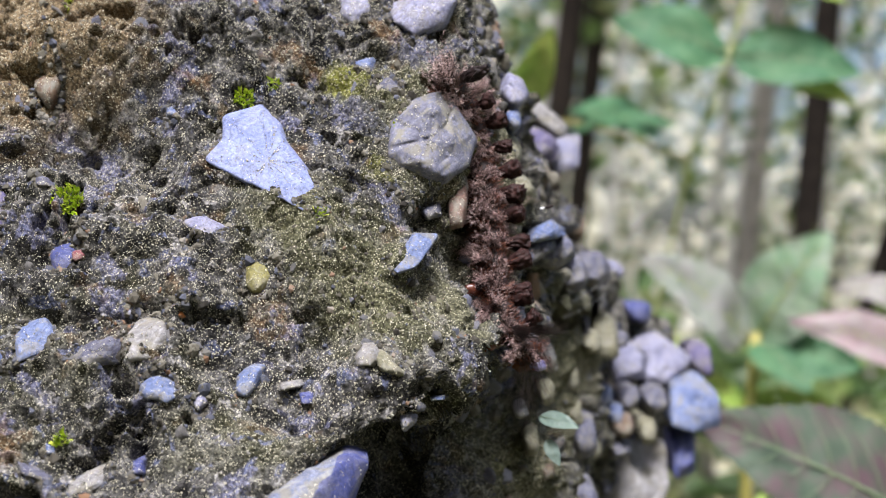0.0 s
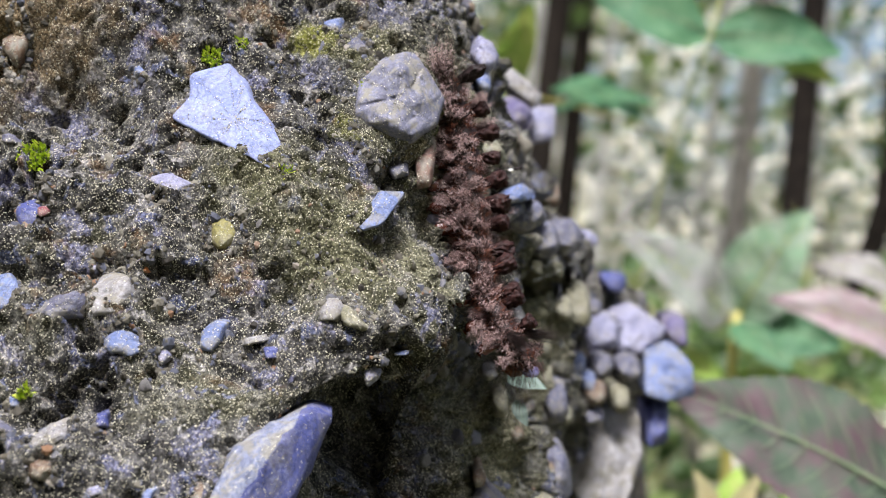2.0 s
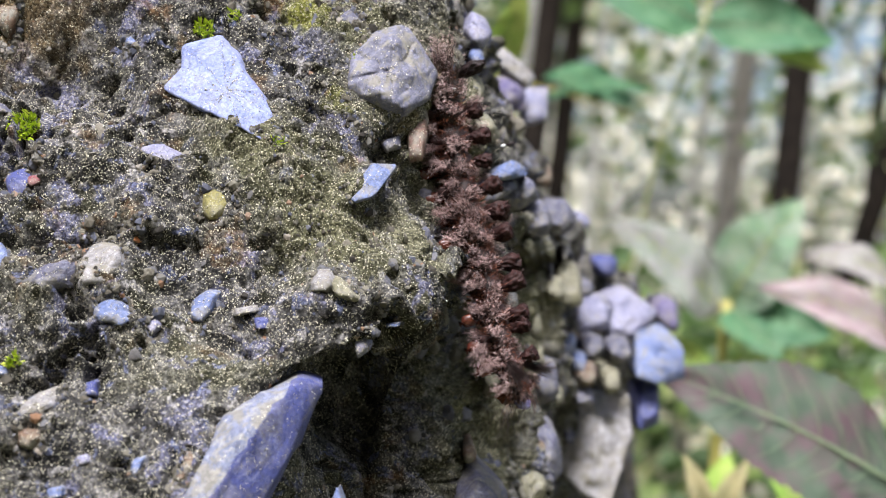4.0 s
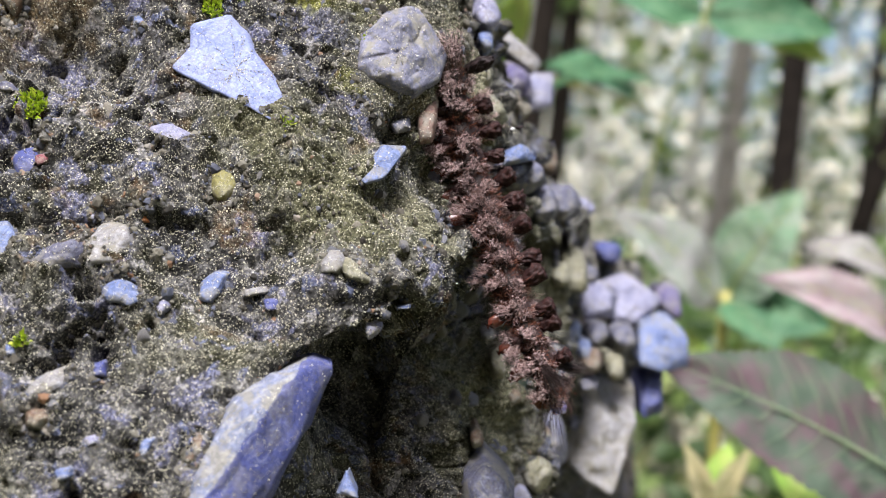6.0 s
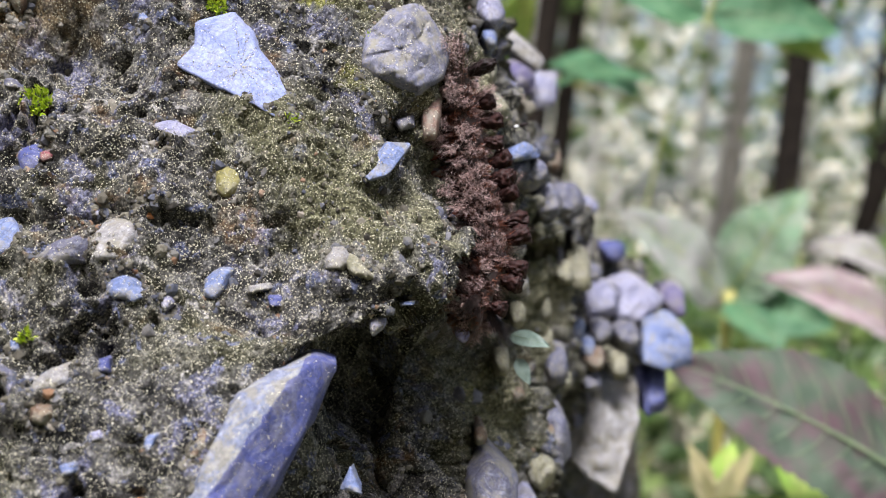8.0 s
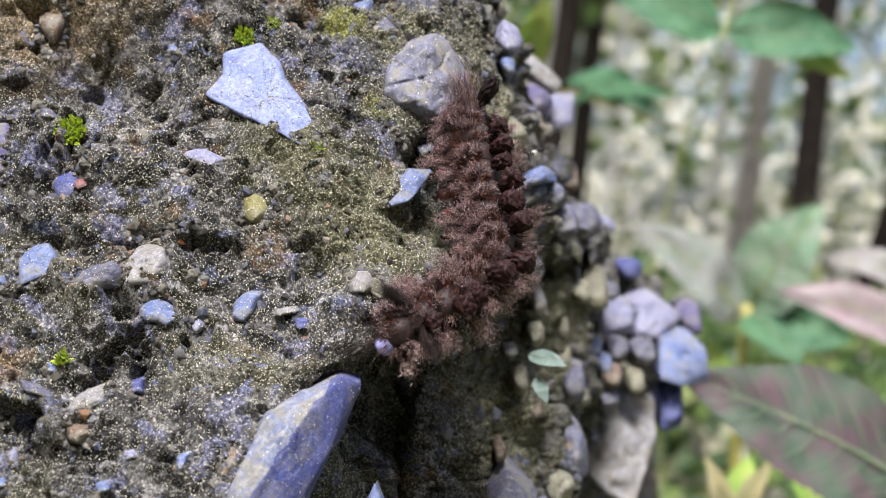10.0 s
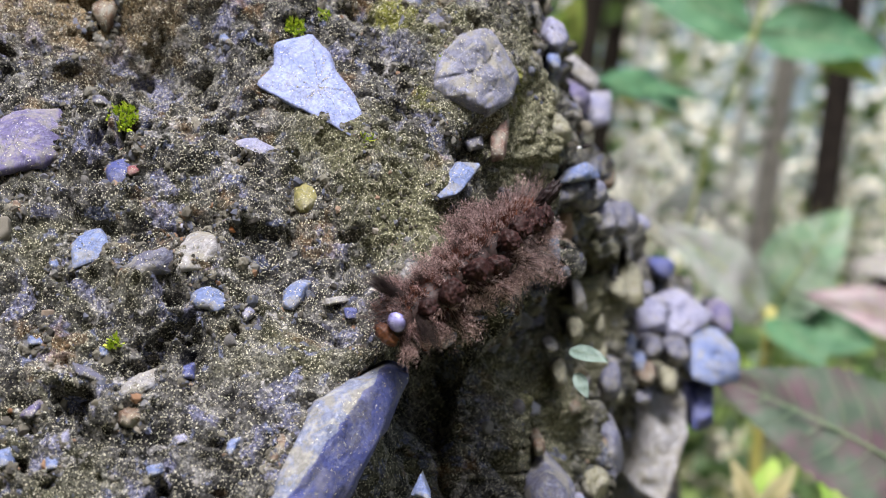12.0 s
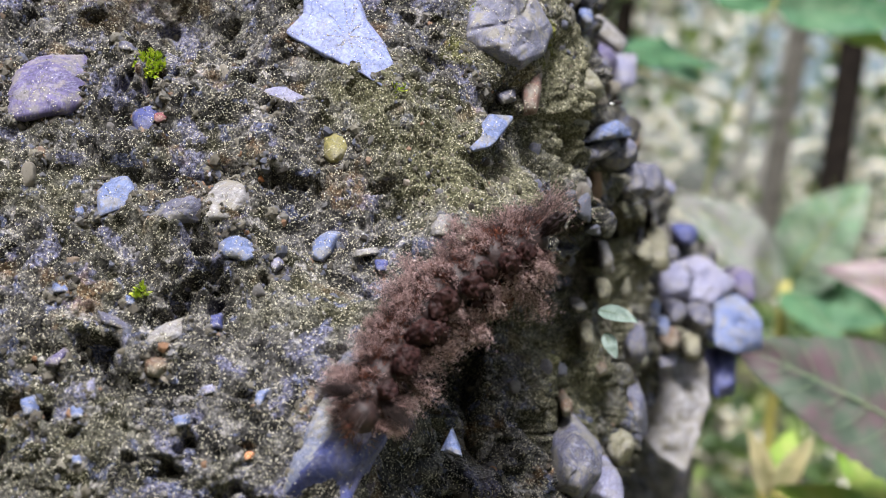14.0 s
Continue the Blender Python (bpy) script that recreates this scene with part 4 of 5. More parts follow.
    stone([(44, -20), (52, -19), (53, -33), (45, -32)], OLIVE, "dark upright stone", depth=0.43, dome=0.15, **F)
    stone([(38, 14), (45, 13), (46, 4), (39, 4)], OCHRE, "rusty brown stone", depth=0.46, dome=0.2, **F)
    stone([(16.6, -0.4), (22.0, 1.6), (30.3, 3.4), (29.3, 1.4), (22.3, -3.2), (16.8, -4.8)], GREYS, "pale underside of the slate wedge", depth=0.352, dome=0.2, **F)
    stone([(12.5, 27.1), (17.6, 28.0), (19.2, 23.5), (18.0, 20.0), (13.7, 19.5)], OLIVE, "olive rounded cobble", depth=0.350, dome=0.35, **F)
    stone([(7.7, 7.4), (15.0, 8.7), (18.5, 6.2), (18.3, 2.6), (10.7, 1.1), (7.0, 3.3)], OLIVE, "brown-olive cobble in a stack", depth=0.338, dome=0.35, **F)
    stone([(11.0, -4.3), (13.7, -4.2), (16.5, -5.9), (16.9, -8.3), (14.4, -9.8), (11.4, -7.8)], LILAC, "pale lavender rounded cobble", depth=0.343, dome=0.3, **F)
    stone([(20.7, 12.0), (23.3, 11.9), (27.2, 8.7), (23.7, 6.0), (21.0, 7.4)], CHALK, "light grey cobble behind the wedge", depth=0.372, dome=0.25, **F)
    stone([(28.8, 2.9), (33.7, 3.8), (36.3, -0.3), (34.9, -3.5), (30.2, -2.9)], GREYS, "grey cobble", depth=0.395, dome=0.3, **F)
    stone([(38.8, -0.8), (47.4, -2.7), (49.8, -5.2), (47.8, -9.0), (40.2, -9.1)], GREYS, "grey overhanging ledge of stone", depth=0.430, dome=0.2, **F)
    stone([(25.4, -22.6), (27.8, -23.6), (29.6, -30.0), (27.8, -31.8), (25.3, -30.5)], CHALK, "pale upright cobble", depth=0.370, dome=0.3, **F)
    stone([(46.1, -14.7), (47.8, -15.3), (47.6, -19.7), (46.2, -20.1)], CHALK, "tiny pale chip in shade", depth=0.430, dome=0.2, **F)
    stone([(21.6, -86.0), (25.3, -78.8), (29.3, -77.5), (31.9, -82.1), (31.9, -86.5)], LILAC, "pale blue stone at the foot of the flank", depth=0.345, dome=0.1, **F)
    stone([(29.1, -62.7), (34.1, -61.7), (35.5, -67.7), (33.1, -70.9), (29.6, -70.0)], GREYS, "violet-grey cobble", depth=0.385, dome=0.3, **F)
    stone([(32.8, -65.3), (37.3, -64.6), (38.7, -69.5), (34.6, -70.8)], OCHRE, "tan cobble", depth=0.385, dome=0.35, **F)
    stone([(14.1, -60.1), (16.7, -59.4), (17.4, -62.8), (14.8, -63.9)], OCHRE, "tan cobble", depth=0.330, dome=0.35, **F)
    stone([(28.6, -70.0), (33.7, -69.1), (38.2, -76.5), (33.7, -82.7), (29.0, -77.1)], OLIVE, "brown-olive cobble", depth=0.370, dome=0.35, **F)
    stone([(36.2, -72.3), (39.0, -74.4), (40.2, -80.5), (37.9, -82.9), (36.1, -77.7)], CHALK, "pale cobble beside the brown-olive one", depth=0.385, dome=0.3, **F)
    stone([(45.9, -42.5), (51.9, -41.3), (51.4, -48.3), (46.2, -48.6)], BLUE, "pale blue pebble in the flank", depth=0.440, dome=0.35, **F)
    stone([(54.3, -43.6), (61.3, -42.3), (61.7, -48.5), (55.6, -50.7)], GREYS, "grey cobble in the flank", depth=0.450, dome=0.35, **F)
    stone([(63.0, -45.6), (71.1, -43.4), (72.4, -50.6), (65.3, -53.7)], GREYS, "grey cobble in the flank", depth=0.460, dome=0.35, **F)
    stone([(40.8, -48.9), (47.5, -47.7), (48.7, -53.6), (42.0, -54.8)], OLIVE, "brown-olive cobble in the flank", depth=0.430, dome=0.35, **F)
    stone([(50.7, -51.0), (57.6, -49.7), (58.9, -56.6), (52.0, -57.9)], OCHRE, "tan cobble in the flank", depth=0.440, dome=0.35, **F)
    stone([(60.9, -53.5), (67.1, -52.2), (67.6, -60.3), (62.3, -61.5)], OLIVE, "brown-olive cobble in the flank", depth=0.455, dome=0.35, **F)
    stone([(38.4, -56.6), (44.9, -54.5), (46.9, -60.3), (40.4, -62.3)], OLIVE, "brown-olive cobble in the flank", depth=0.420, dome=0.35, **F)
    stone([(49.4, -58.9), (57.2, -57.6), (57.5, -63.1), (50.6, -64.0)], GREYS, "grey cobble in the flank", depth=0.440, dome=0.35, **F)
    stone([(39.1, -25.0), (44.8, -23.0), (46.8, -29.5), (41.1, -31.5)], OLIVE, "brown-olive cobble in the flank", depth=0.420, dome=0.35, **F)
    stone([(40.9, -36.2), (45.1, -35.1), (45.4, -40.2), (41.2, -41.3)], OCHRE, "tan cobble in the flank", depth=0.430, dome=0.35, **F)
    stone([(33.6, -34.7), (38.4, -33.6), (38.8, -40.1), (34.8, -41.1)], OLIVE, "brown-olive cobble in the flank", depth=0.410, dome=0.35, **F)
    stone([(33.8, -42.1), (38.5, -41.5), (38.6, -48.2), (35.0, -49.2)], OLIVE, "brown-olive cobble in the flank", depth=0.400, dome=0.35, **F)
    stone([(23.4, -33.5), (27.6, -32.5), (27.9, -38.2), (24.4, -39.1)], OLIVE, "brown-olive cobble in the flank", depth=0.360, dome=0.35, **F)
    stone([(16.8, -38.5), (20.2, -37.6), (20.7, -39.7), (17.6, -40.5)], CHALK, "pale chip in the flank", depth=0.345, dome=0.35, **F)
    stone([(18.9, -43.6), (23.0, -42.7), (23.4, -49.6), (20.0, -50.5)], OLIVE, "brown-olive cobble in the flank", depth=0.350, dome=0.35, **F)
    stone([(23.8, -52.7), (27.3, -51.8), (27.9, -56.8), (24.5, -57.3)], OCHRE, "tan cobble in the flank", depth=0.360, dome=0.35, **F)
    stone([(49.2, -24.9), (57.0, -25.4), (56.4, -29.8), (50.4, -30.1)], GREYS, "grey cobble in the flank", depth=0.440, dome=0.35, **F)


def stone_red():
    return stone_mat("dull red stone", (0.12, 0.03, 0.04), (0.26, 0.08, 0.09), dusty=0.3)


def pebbles():
    """Loose-looking small pebbles set all over the rock."""
    rng = random.Random(31)
    shapes = []
    for k in range(9):
        bm = bmesh.new()
        bmesh.ops.create_icosphere(bm, subdivisions=3, radius=1.0)
        axes = [Vector((rng.gauss(0, 1), rng.gauss(0, 1), rng.gauss(0, 1))).normalized() for _ in range(11)]
        for v in bm.verts:
            for a in axes:
                over = v.co.dot(a) - 0.58
                if over > 0:
                    v.co -= a * over * 0.9
            v.co += v.co.normalized() * 0.14 * noise.noise(v.co * 2.4 + Vector((k, 0, 0)))
        me = bpy.data.meshes.new("stone")
        bm.to_mesh(me)
        bm.free()
        me.materials.append(PEBBLE)
        me.polygons.foreach_set("use_smooth", [True] * len(me.polygons))
        shapes.append(me)
    made = 0
    while made < 290:
        flank = made % 7 < 5
        z = rng.uniform(-0.085, 0.06)
        if flank:
            x = rng.uniform(float(ridge_x(z)) + 0.003, float(rim_x(z)))
            s = 0.0011 * rng.paretovariate(1.6)
            s = min(max(s * 1.9, 0.002), 0.0016 + 0.07 * (x - float(ridge_x(z))), 0.006)
        else:
            x = rng.uniform(-0.11, float(ridge_x(z)))
            s = min(0.0007 * rng.paretovariate(1.5), 0.0024)
        if any(abs(x - a) < c + s and abs(z - b) < d + s for a, b, c, d, _ in STONES):
            continue
        p, nrm = surface(x, z)
        m = Matrix.Translation(Vector(p[0]) + Vector(nrm[0]) * s * (rng.uniform(-0.5, 0.1) if flank else rng.uniform(-0.8, -0.3))) @ Euler((rng.uniform(0, 6), rng.uniform(0, 6), rng.uniform(0, 6))).to_matrix().to_4x4() @ Matrix.Diagonal((s * rng.uniform(0.8, 1.8), s, s * rng.uniform(0.5, 1.1), 1))
        part("stone", rng.choice(shapes), ROCK, m=m)
        made += 1


def fragments():
    """Angular crumbs of rock, too small to tell apart, that make up the rough face."""
    rng = np.random.RandomState(9)
    bm = bmesh.new()
    bmesh.ops.create_icosphere(bm, subdivisions=1, radius=1.0)
    ico = np.array([tuple(v.co) for v in bm.verts])
    tri = np.array([[v.index for v in f.verts] for f in bm.faces])
    bm.free()
    n = 11000
    x = np.r_[rng.uniform(-0.112, 0.01, 6500), rng.uniform(-0.02, 0.1, n - 6500)]
    z = rng.uniform(-0.095, 0.065, n)
    rim_u, rim_w = [], []
    for outline, *_, depth, lean, turn, dome, rough, facet, crease, cut, cracks, bulges, planes in SPECS:
        if depth is None:
            o = np.array(outline) / 1000
            c = o.mean(0)
            count = int(48 * np.ptp(o) / 0.006)
            k, f = rng.randint(len(o), size=count), rng.rand(count, 1)
            e = c + (o[k] * (1 - f) + np.roll(o, -1, 0)[k] * f - c) * rng.uniform(0.93, 1.12, (count, 1))
            rim_u.append(e[:, 0])
            rim_w.append(e[:, 1])
    extra = np.r_[np.zeros(n), np.ones(sum(len(a) for a in rim_u))]
    x, z = np.r_[x, np.concatenate(rim_u)], np.r_[z, np.concatenate(rim_w)]
    n = len(x)
    keep = (x < rim_x(z)) & (extra + vnoise(np.stack([x, z * 0, z], 1), 60, 78) + rng.uniform(-0.7, 0.7, n) > -0.1)
    x, z = x[keep], z[keep]
    n = len(x)
    p, nrm = surface(x, z)
    s = np.minimum(0.00028 * (1 + rng.pareto(2.2, n)), 0.0013) * np.where(x > ridge_x(z) + 0.004, 1.7, 1.0)
    q, _ = np.linalg.qr(rng.normal(size=(n, 3, 3)))
    ball = ico[None] * rng.uniform(0.72, 1.15, (n, len(ico), 1)) * rng.uniform(0.5, 1.25, (n, 1, 3))
    v = p[:, None] + np.einsum("nij,nkj->nki", q, ball) * s[:, None, None] - nrm[:, None] * (s * 0.55)[:, None, None]
    f = tri[None] + len(ico) * np.arange(n)[:, None, None]
    me = mesh_of("rubble", v.reshape(-1, 3).tolist(), f.reshape(-1, 3).tolist(), FRAGMENT, False)
    tagged(part("rubble", me, ROCK, "small grey and blue angular rock fragments"), kind="stuff")


def sand_grains():
    rng = np.random.RandomState(5)
    n = 88000
    x = np.r_[rng.uniform(-0.112, 0.012, n), rng.uniform(0.0, 0.07, 9000)]
    z = rng.uniform(-0.085, 0.058, len(x))
    keep = (x < rim_x(z)) & (vnoise(np.stack([x, z * 0, z], 1), 70, 77) + rng.uniform(-0.8, 0.8, len(x)) > -0.2)
    keep &= (x < lip_x(z)) | (rng.rand(len(x)) < 0.3)
    x, z = x[keep], z[keep]
    p, nrm = surface(x, z)
    p, nrm = np.r_[p, np.concatenate(DUSTED)], np.r_[nrm, np.tile([[0.0, -1.0, 0.0]], (sum(len(d) for d in DUSTED), 1))]
    x = p[:, 0]
    s = 0.00007 + 0.00012 * rng.rand(len(x)) ** 3
    octa = np.array([(1, 0, 0), (0, 1, 0), (-1, 0, 0), (0, -1, 0), (0, 0, 1), (0, 0, -1)], float)
    tri = np.array([(0, 1, 4), (1, 2, 4), (2, 3, 4), (3, 0, 4), (1, 0, 5), (2, 1, 5), (3, 2, 5), (0, 3, 5)])
    jit = rng.uniform(0.6, 1.3, (len(x), 6, 1))
    q = rng.normal(size=(len(x), 3, 3))
    q, _ = np.linalg.qr(q)
    v = p[:, None] + np.einsum("nij,kj->nki", q, octa) * jit * s[:, None, None] + nrm[:, None] * 0.00005
    f = tri[None] + 6 * np.arange(len(x))[:, None, None]
    me = mesh_of("sand", v.reshape(-1, 3).tolist(), f.reshape(-1, 3).tolist(), GRIT, False)
    tagged(part("sand", me, ROCK, "pale sand grains stuck to the rock"), kind="stuff")


def moss(x, z, r, blades, label="small tuft of bright green moss on rock", depth=None):
    rng = random.Random(int(x * 10 + z * 7 + 1000))
    verts, faces = [], []
    for _ in range(blades):
        w, d = rng.uniform(0, 6.28), r * math.sqrt(rng.random())
        base = Vector((d * math.cos(w), 0.0, d * math.sin(w))) / 1000
        base.y = 0.7 * base.z
        up = Vector((rng.gauss(0, 0.5) + base.x * 300 / r, -1, rng.gauss(0.3, 0.5) + base.z * 300 / r)).normalized() * rng.uniform(0.8, 2.0) / 1000
        side = up.cross(Vector((rng.gauss(0, 1), rng.gauss(0, 1), rng.gauss(0, 1)))).normalized() * rng.uniform(0.15, 0.3) / 1000
        k = len(verts)
        verts += [base - side * 0.5, base + side * 0.5, base + up * 0.6 + side, base + up, base + up * 0.6 - side]
        faces += [(k, k + 1, k + 2, k + 3, k + 4)]
    p, _ = surface(x / 1000, z / 1000)
    ob = new("moss_tuft", mesh_of("moss_tuft", verts, faces, MOSS, False))
    ob.matrix_world = BASE @ Matrix.Translation(p[0])
    tagged(ob, label, "moss", "moss tufts")


# ---- leafy plants beside the rock ----
def leaf_mesh(length, width, curl, fold, teeth=0.0):
    """A leaf blade along +y, lying in xy, with thickness at its folded midrib."""
    n, m = 40, 7
    verts, faces = [], []
    for i in range(n + 1):
        t = i / n
        w = width * 0.5 * (math.sin(math.pi * t ** 0.8) ** 0.75) * (1 - 0.25 * t) + width * 0.004
        w *= 1 + teeth * (i % 2)
        for j in range(-m, m + 1):
            u = j / m
            x = w * u
            zc = fold * abs(x) - curl * length * (t - 0.4) ** 2 + 0.008 * length * math.sin((t - 0.13 * abs(u)) * 56) * min(1, 3 * abs(u)) * (1 - t) + 0.04 * length * noise.noise((4 * t, 1.5 * u, length * 90))
            verts.append((x, length * t, zc))
    c = 2 * m + 1
    for i in range(n):
        for j in range(c - 1):
            faces.append((i * c + j, i * c + j + 1, (i + 1) * c + j + 1, (i + 1) * c + j))
    return verts, faces


def rib_mesh(length, width, curl, fold):
    pieces = []
    z = lambda t, x: fold * abs(x) - curl * length * (t - 0.4) ** 2 + 0.0008 * length / 0.06
    pts = [(0, length * t, z(t, 0)) for t in (0, 0.2, 0.4, 0.6, 0.8, 0.97)]
    pieces.append(tube(pts, [0.016 * width, 0.013 * width, 0.01 * width, 0.008 * width, 0.005 * width, 0.002 * width], 5))
    for k in range(8):
        t0 = 0.06 + 0.105 * k
        for sgn in (-1, 1):
            w = 0.36 * width * math.sin(math.pi * (t0 + 0.1)) ** 0.7
            ps = [(sgn * w * u, length * (t0 + 0.08 * u + 0.08 * u * u), z(t0 + 0.13 * u, sgn * w * u)) for u in (0, 0.4, 0.75, 1.1)]
            pieces.append(tube(ps, [0.0036 * width, 0.003 * width, 0.0022 * width, 0.001 * width], 4))
    return joined(pieces)


def leaf(plant, base, tip, facing, width, mat, label, curl=0.3, fold=0.15, name="leaf"):
    """A leaf from base to tip (mm, outcrop space) whose upper side faces the given way."""
    b, t = Vector(base) / 1000, Vector(tip) / 1000
    d = t - b
    ln = d.length
    yax = d.normalized()
    zax = (Vector(facing) - yax * yax.dot(Vector(facing))).normalized()
    xax = yax.cross(zax)
    m = Matrix((xax, yax, zax)).transposed().to_4x4()
    m.translation = b
    ob = part(name, mesh_of("leaf", *leaf_mesh(ln, width / 1000, curl, fold, 0.05), mat), plant, label, m)
    part("vein", mesh_of("vein", *rib_mesh(ln, width / 1000, curl, fold), DULLVEIN if mat in (BRONZELEAF, GREENLEAF, LICHEN) else VEIN), ob)
    return ob


def stem(plant, pts, radius, label="yellow-green stem", mat=None):
    ps = [Vector(p) / 1000 for p in pts]
    part("stem", mesh_of("stem", *tube(ps, [radius / 1000 * (1 - 0.4 * i / len(ps)) for i in range(len(ps))], 7), mat or STALK), plant, label)


def down_to_ground(x, y):
    """The place on the ground under a point of outcrop space, in outcrop space and millimetres."""
    w = BASE @ Vector((x / 1000, y / 1000, 0))
    return tuple(1000 * c for c in BASE.inverted() @ Vector((w.x, w.y, 0.0)))


def plants():
    low = thing("broadleaf_plant", "low broadleaf plant with bronze-tinged toothed leaves", "plant", BASE, "plants beside the rock")
    stem(low, [down_to_ground(190, 560), (185, 575, -300), (188, 555, -160), (190, 545, -112)], 2.2)
    leaf(low, (190, 548, -107), (97, 535, -60), (-0.1, -0.75, 0.65), 64, BRONZELEAF, "large bronze and green toothed leaf", 0.2, 0.1)
    leaf(low, (190, 550, -112), (262, 570, -92), (0.2, -0.7, 0.7), 60, BRONZELEAF, "bronze-tinged toothed leaf", 0.3)
    leaf(low, (186, 555, -150), (118, 545, -112), (0.0, -0.6, 0.8), 34, LIMELEAF, "young lime-green leaf", 0.3)
    leaf(low, (186, 555, -160), (150, 590, -105), (0.2, -0.9, 0.3), 30, LIMELEAF, "young yellow-green leaf", 0.3)
    leaf(low, (133.0, 640.0, -139.0), (121.0, 630.0, -108.0), (0.2, -0.9, 0.4), 13, CREAMLEAF, "withered cream-yellow leaf", 0.3)
    leaf(low, (134.0, 640.0, -139.0), (147.0, 630.0, -110.0), (-0.2, -0.9, 0.4), 12, CREAMLEAF, "withered cream-yellow leaf", 0.3)
    leaf(low, (134.0, 640.0, -137.0), (144.0, 650.0, -109.0), (0.0, -0.9, 0.4), 18, LIMELEAF, "young bright green leaf", 0.3)
    stem(low, [(186, 555, -160), (134.0, 640.0, -137.0)], 1.4)

    mid = thing("leafy_shrub", "leafy shrub with whorled green and pink leaves", "shrub", BASE, "plants beside the rock")
    stem(mid, [down_to_ground(205, 980), (196, 970, -400), (200, 955, -150), (202, 950, -96), (204, 945, -55)], 5.0, "yellow-brown stem")
    leaf(mid, (203, 945, -58), (243, 915, 12), (-0.25, -0.8, 0.55), 62, PALELEAF, "broad upright dusty green leaf", 0.2)
    leaf(mid, (201, 945, -58), (132, 900, -2), (0.3, -0.85, 0.45), 55, GREYLEAF, "broad pale dusty leaf", 0.35)
    leaf(mid, (205, 945, -60), (262, 910, -72), (0.1, -0.9, 0.35), 52, GREENLEAF, "green arching leaf", 0.3)
    leaf(mid, (207, 945, -58), (228, 900, -85), (0.1, -0.9, 0.35), 40, GREENLEAF, "green drooping leaf", 0.3)
    leaf(mid, (306, 905, -74), (214, 850, -36), (0.0, -0.85, 0.55), 42, PINKLEAF, "pink-flushed leaf", 0.4)
    leaf(mid, (312, 930, -38), (248, 900, -18), (0.0, -0.7, 0.7), 36, MAUVELEAF, "pale folded leaf", 0.4)
    leaf(mid, (200, 955, -100), (262, 930, -105), (0.0, -0.7, 0.7), 34, LIMELEAF, "bright green leaf", 0.3)
    leaf(mid, (200, 955, -100), (152, 930, -82), (0.0, -0.7, 0.7), 30, LIMELEAF, "bright green leaf", 0.3)

    top = thing("sapling", "slender sapling with horizontal pairs of green leaves", "sapling", BASE, "plants beside the rock")
    stem(top, [down_to_ground(150, 1060), (150, 1040, -300), (140, 1010, -80), (165, 970, 60), (188, 950, 128), (205, 955, 190), (225, 960, 300)], 1.5, "thin green stem", VEIN)
    leaf(top, (187, 950, 129), (112, 940, 152), (0.1, -0.9, 0.45), 52, GREENLEAF, "smooth green leaf", 0.25)
    leaf(top, (189, 950, 129), (272, 935, 118), (-0.1, -0.9, 0.45), 50, GREENLEAF, "smooth green leaf with a small hole", 0.3)
    leaf(top, (205, 955, 190), (260, 930, 165), (-0.1, -0.7, 0.7), 40, LIMELEAF, "sunlit yellow-green leaf", 0.3)
    leaf(top, (150, 1000, 85), (84, 900, 90), (0.1, -0.9, 0.45), 36, GREENLEAF, "green leaf", 0.2)
    leaf(top, (84, 960, 82), (146, 900, 82), (0.1, -0.7, 0.7), 24, GREENLEAF, "green leaf", 0.2)
    leaf(top, (44, 830, 78), (60, 800, 122), (0.1, -0.95, 0.2), 24, LIMELEAF, "bright green leaf behind the rock", 0.2)
    leaf(top, (222, 958, 118), (272, 945, 98), (-0.1, -0.8, 0.6), 24, LIMELEAF, "yellow-green underside of a leaf", 0.3)
    stem(top, [(165, 970, 60), (130, 985, 75), (90, 960, 83), (44, 830, 78)], 1.2)


def leaflets():
    plant = thing("rock_leaflet", "small grey-green waxy leaflets growing from the rock", "leaflet", BASE)
    leaf(plant, (22.3, 336, -38.6), (30.9, 330, -40.4), (0.1, -0.8, 0.5), 5.0, LICHEN, "grey-green waxy leaflet", 0.2, 0.05)
    leaf(plant, (24, 335, -44), (26.6, 331, -49.4), (-0.2, -0.9, 0.3), 3.6, LICHEN, "grey-green waxy leaflet", 0.2, 0.05)


def silk():
    """Loose threads of spider silk between the cobbles, with a small seed caught in one."""
    web = thing("silk_thread", "fine pale spider silk strung between the cobbles", "silk thread", BASE)
    for a, b, sag in (((31, 362, -14), (52, 420, -4), 1.2), ((30, 360, -17), (48, 400, -10), 1.0), ((31, 364, -10), (46, 410, -14), 0.8)):
        pts = [Vector(a).lerp(Vector(b), u / 10) / 1000 - Vector((0, 0, sag * math.sin(math.pi * u / 10) / 1000)) for u in range(11)]
        part("thread", mesh_of("thread", *tube(pts, [0.000025] * 11, 4), SILK), web)
    seed = thing("seed", "tiny dark and white seed caught beside the slate wedge", "seed", BASE @ Matrix.Translation((0.0235, 0.335, 0.0095)) @ Matrix.Rotation(radians(-12), 4, "Y"))
    part("husk", mesh_of("husk", *blob((0.0011, 0.0004, 0.0004), 0.3, 4, 2), KNOB), seed, "dark slender husk", Matrix.Translation((0.0011, 0, 0)))
    part("tip", mesh_of("tip", *blob((0.0006, 0.0003, 0.0003), 0.3, 6, 2), BEAD), seed, "white tip", Matrix.Translation((-0.0006, 0, 0)))


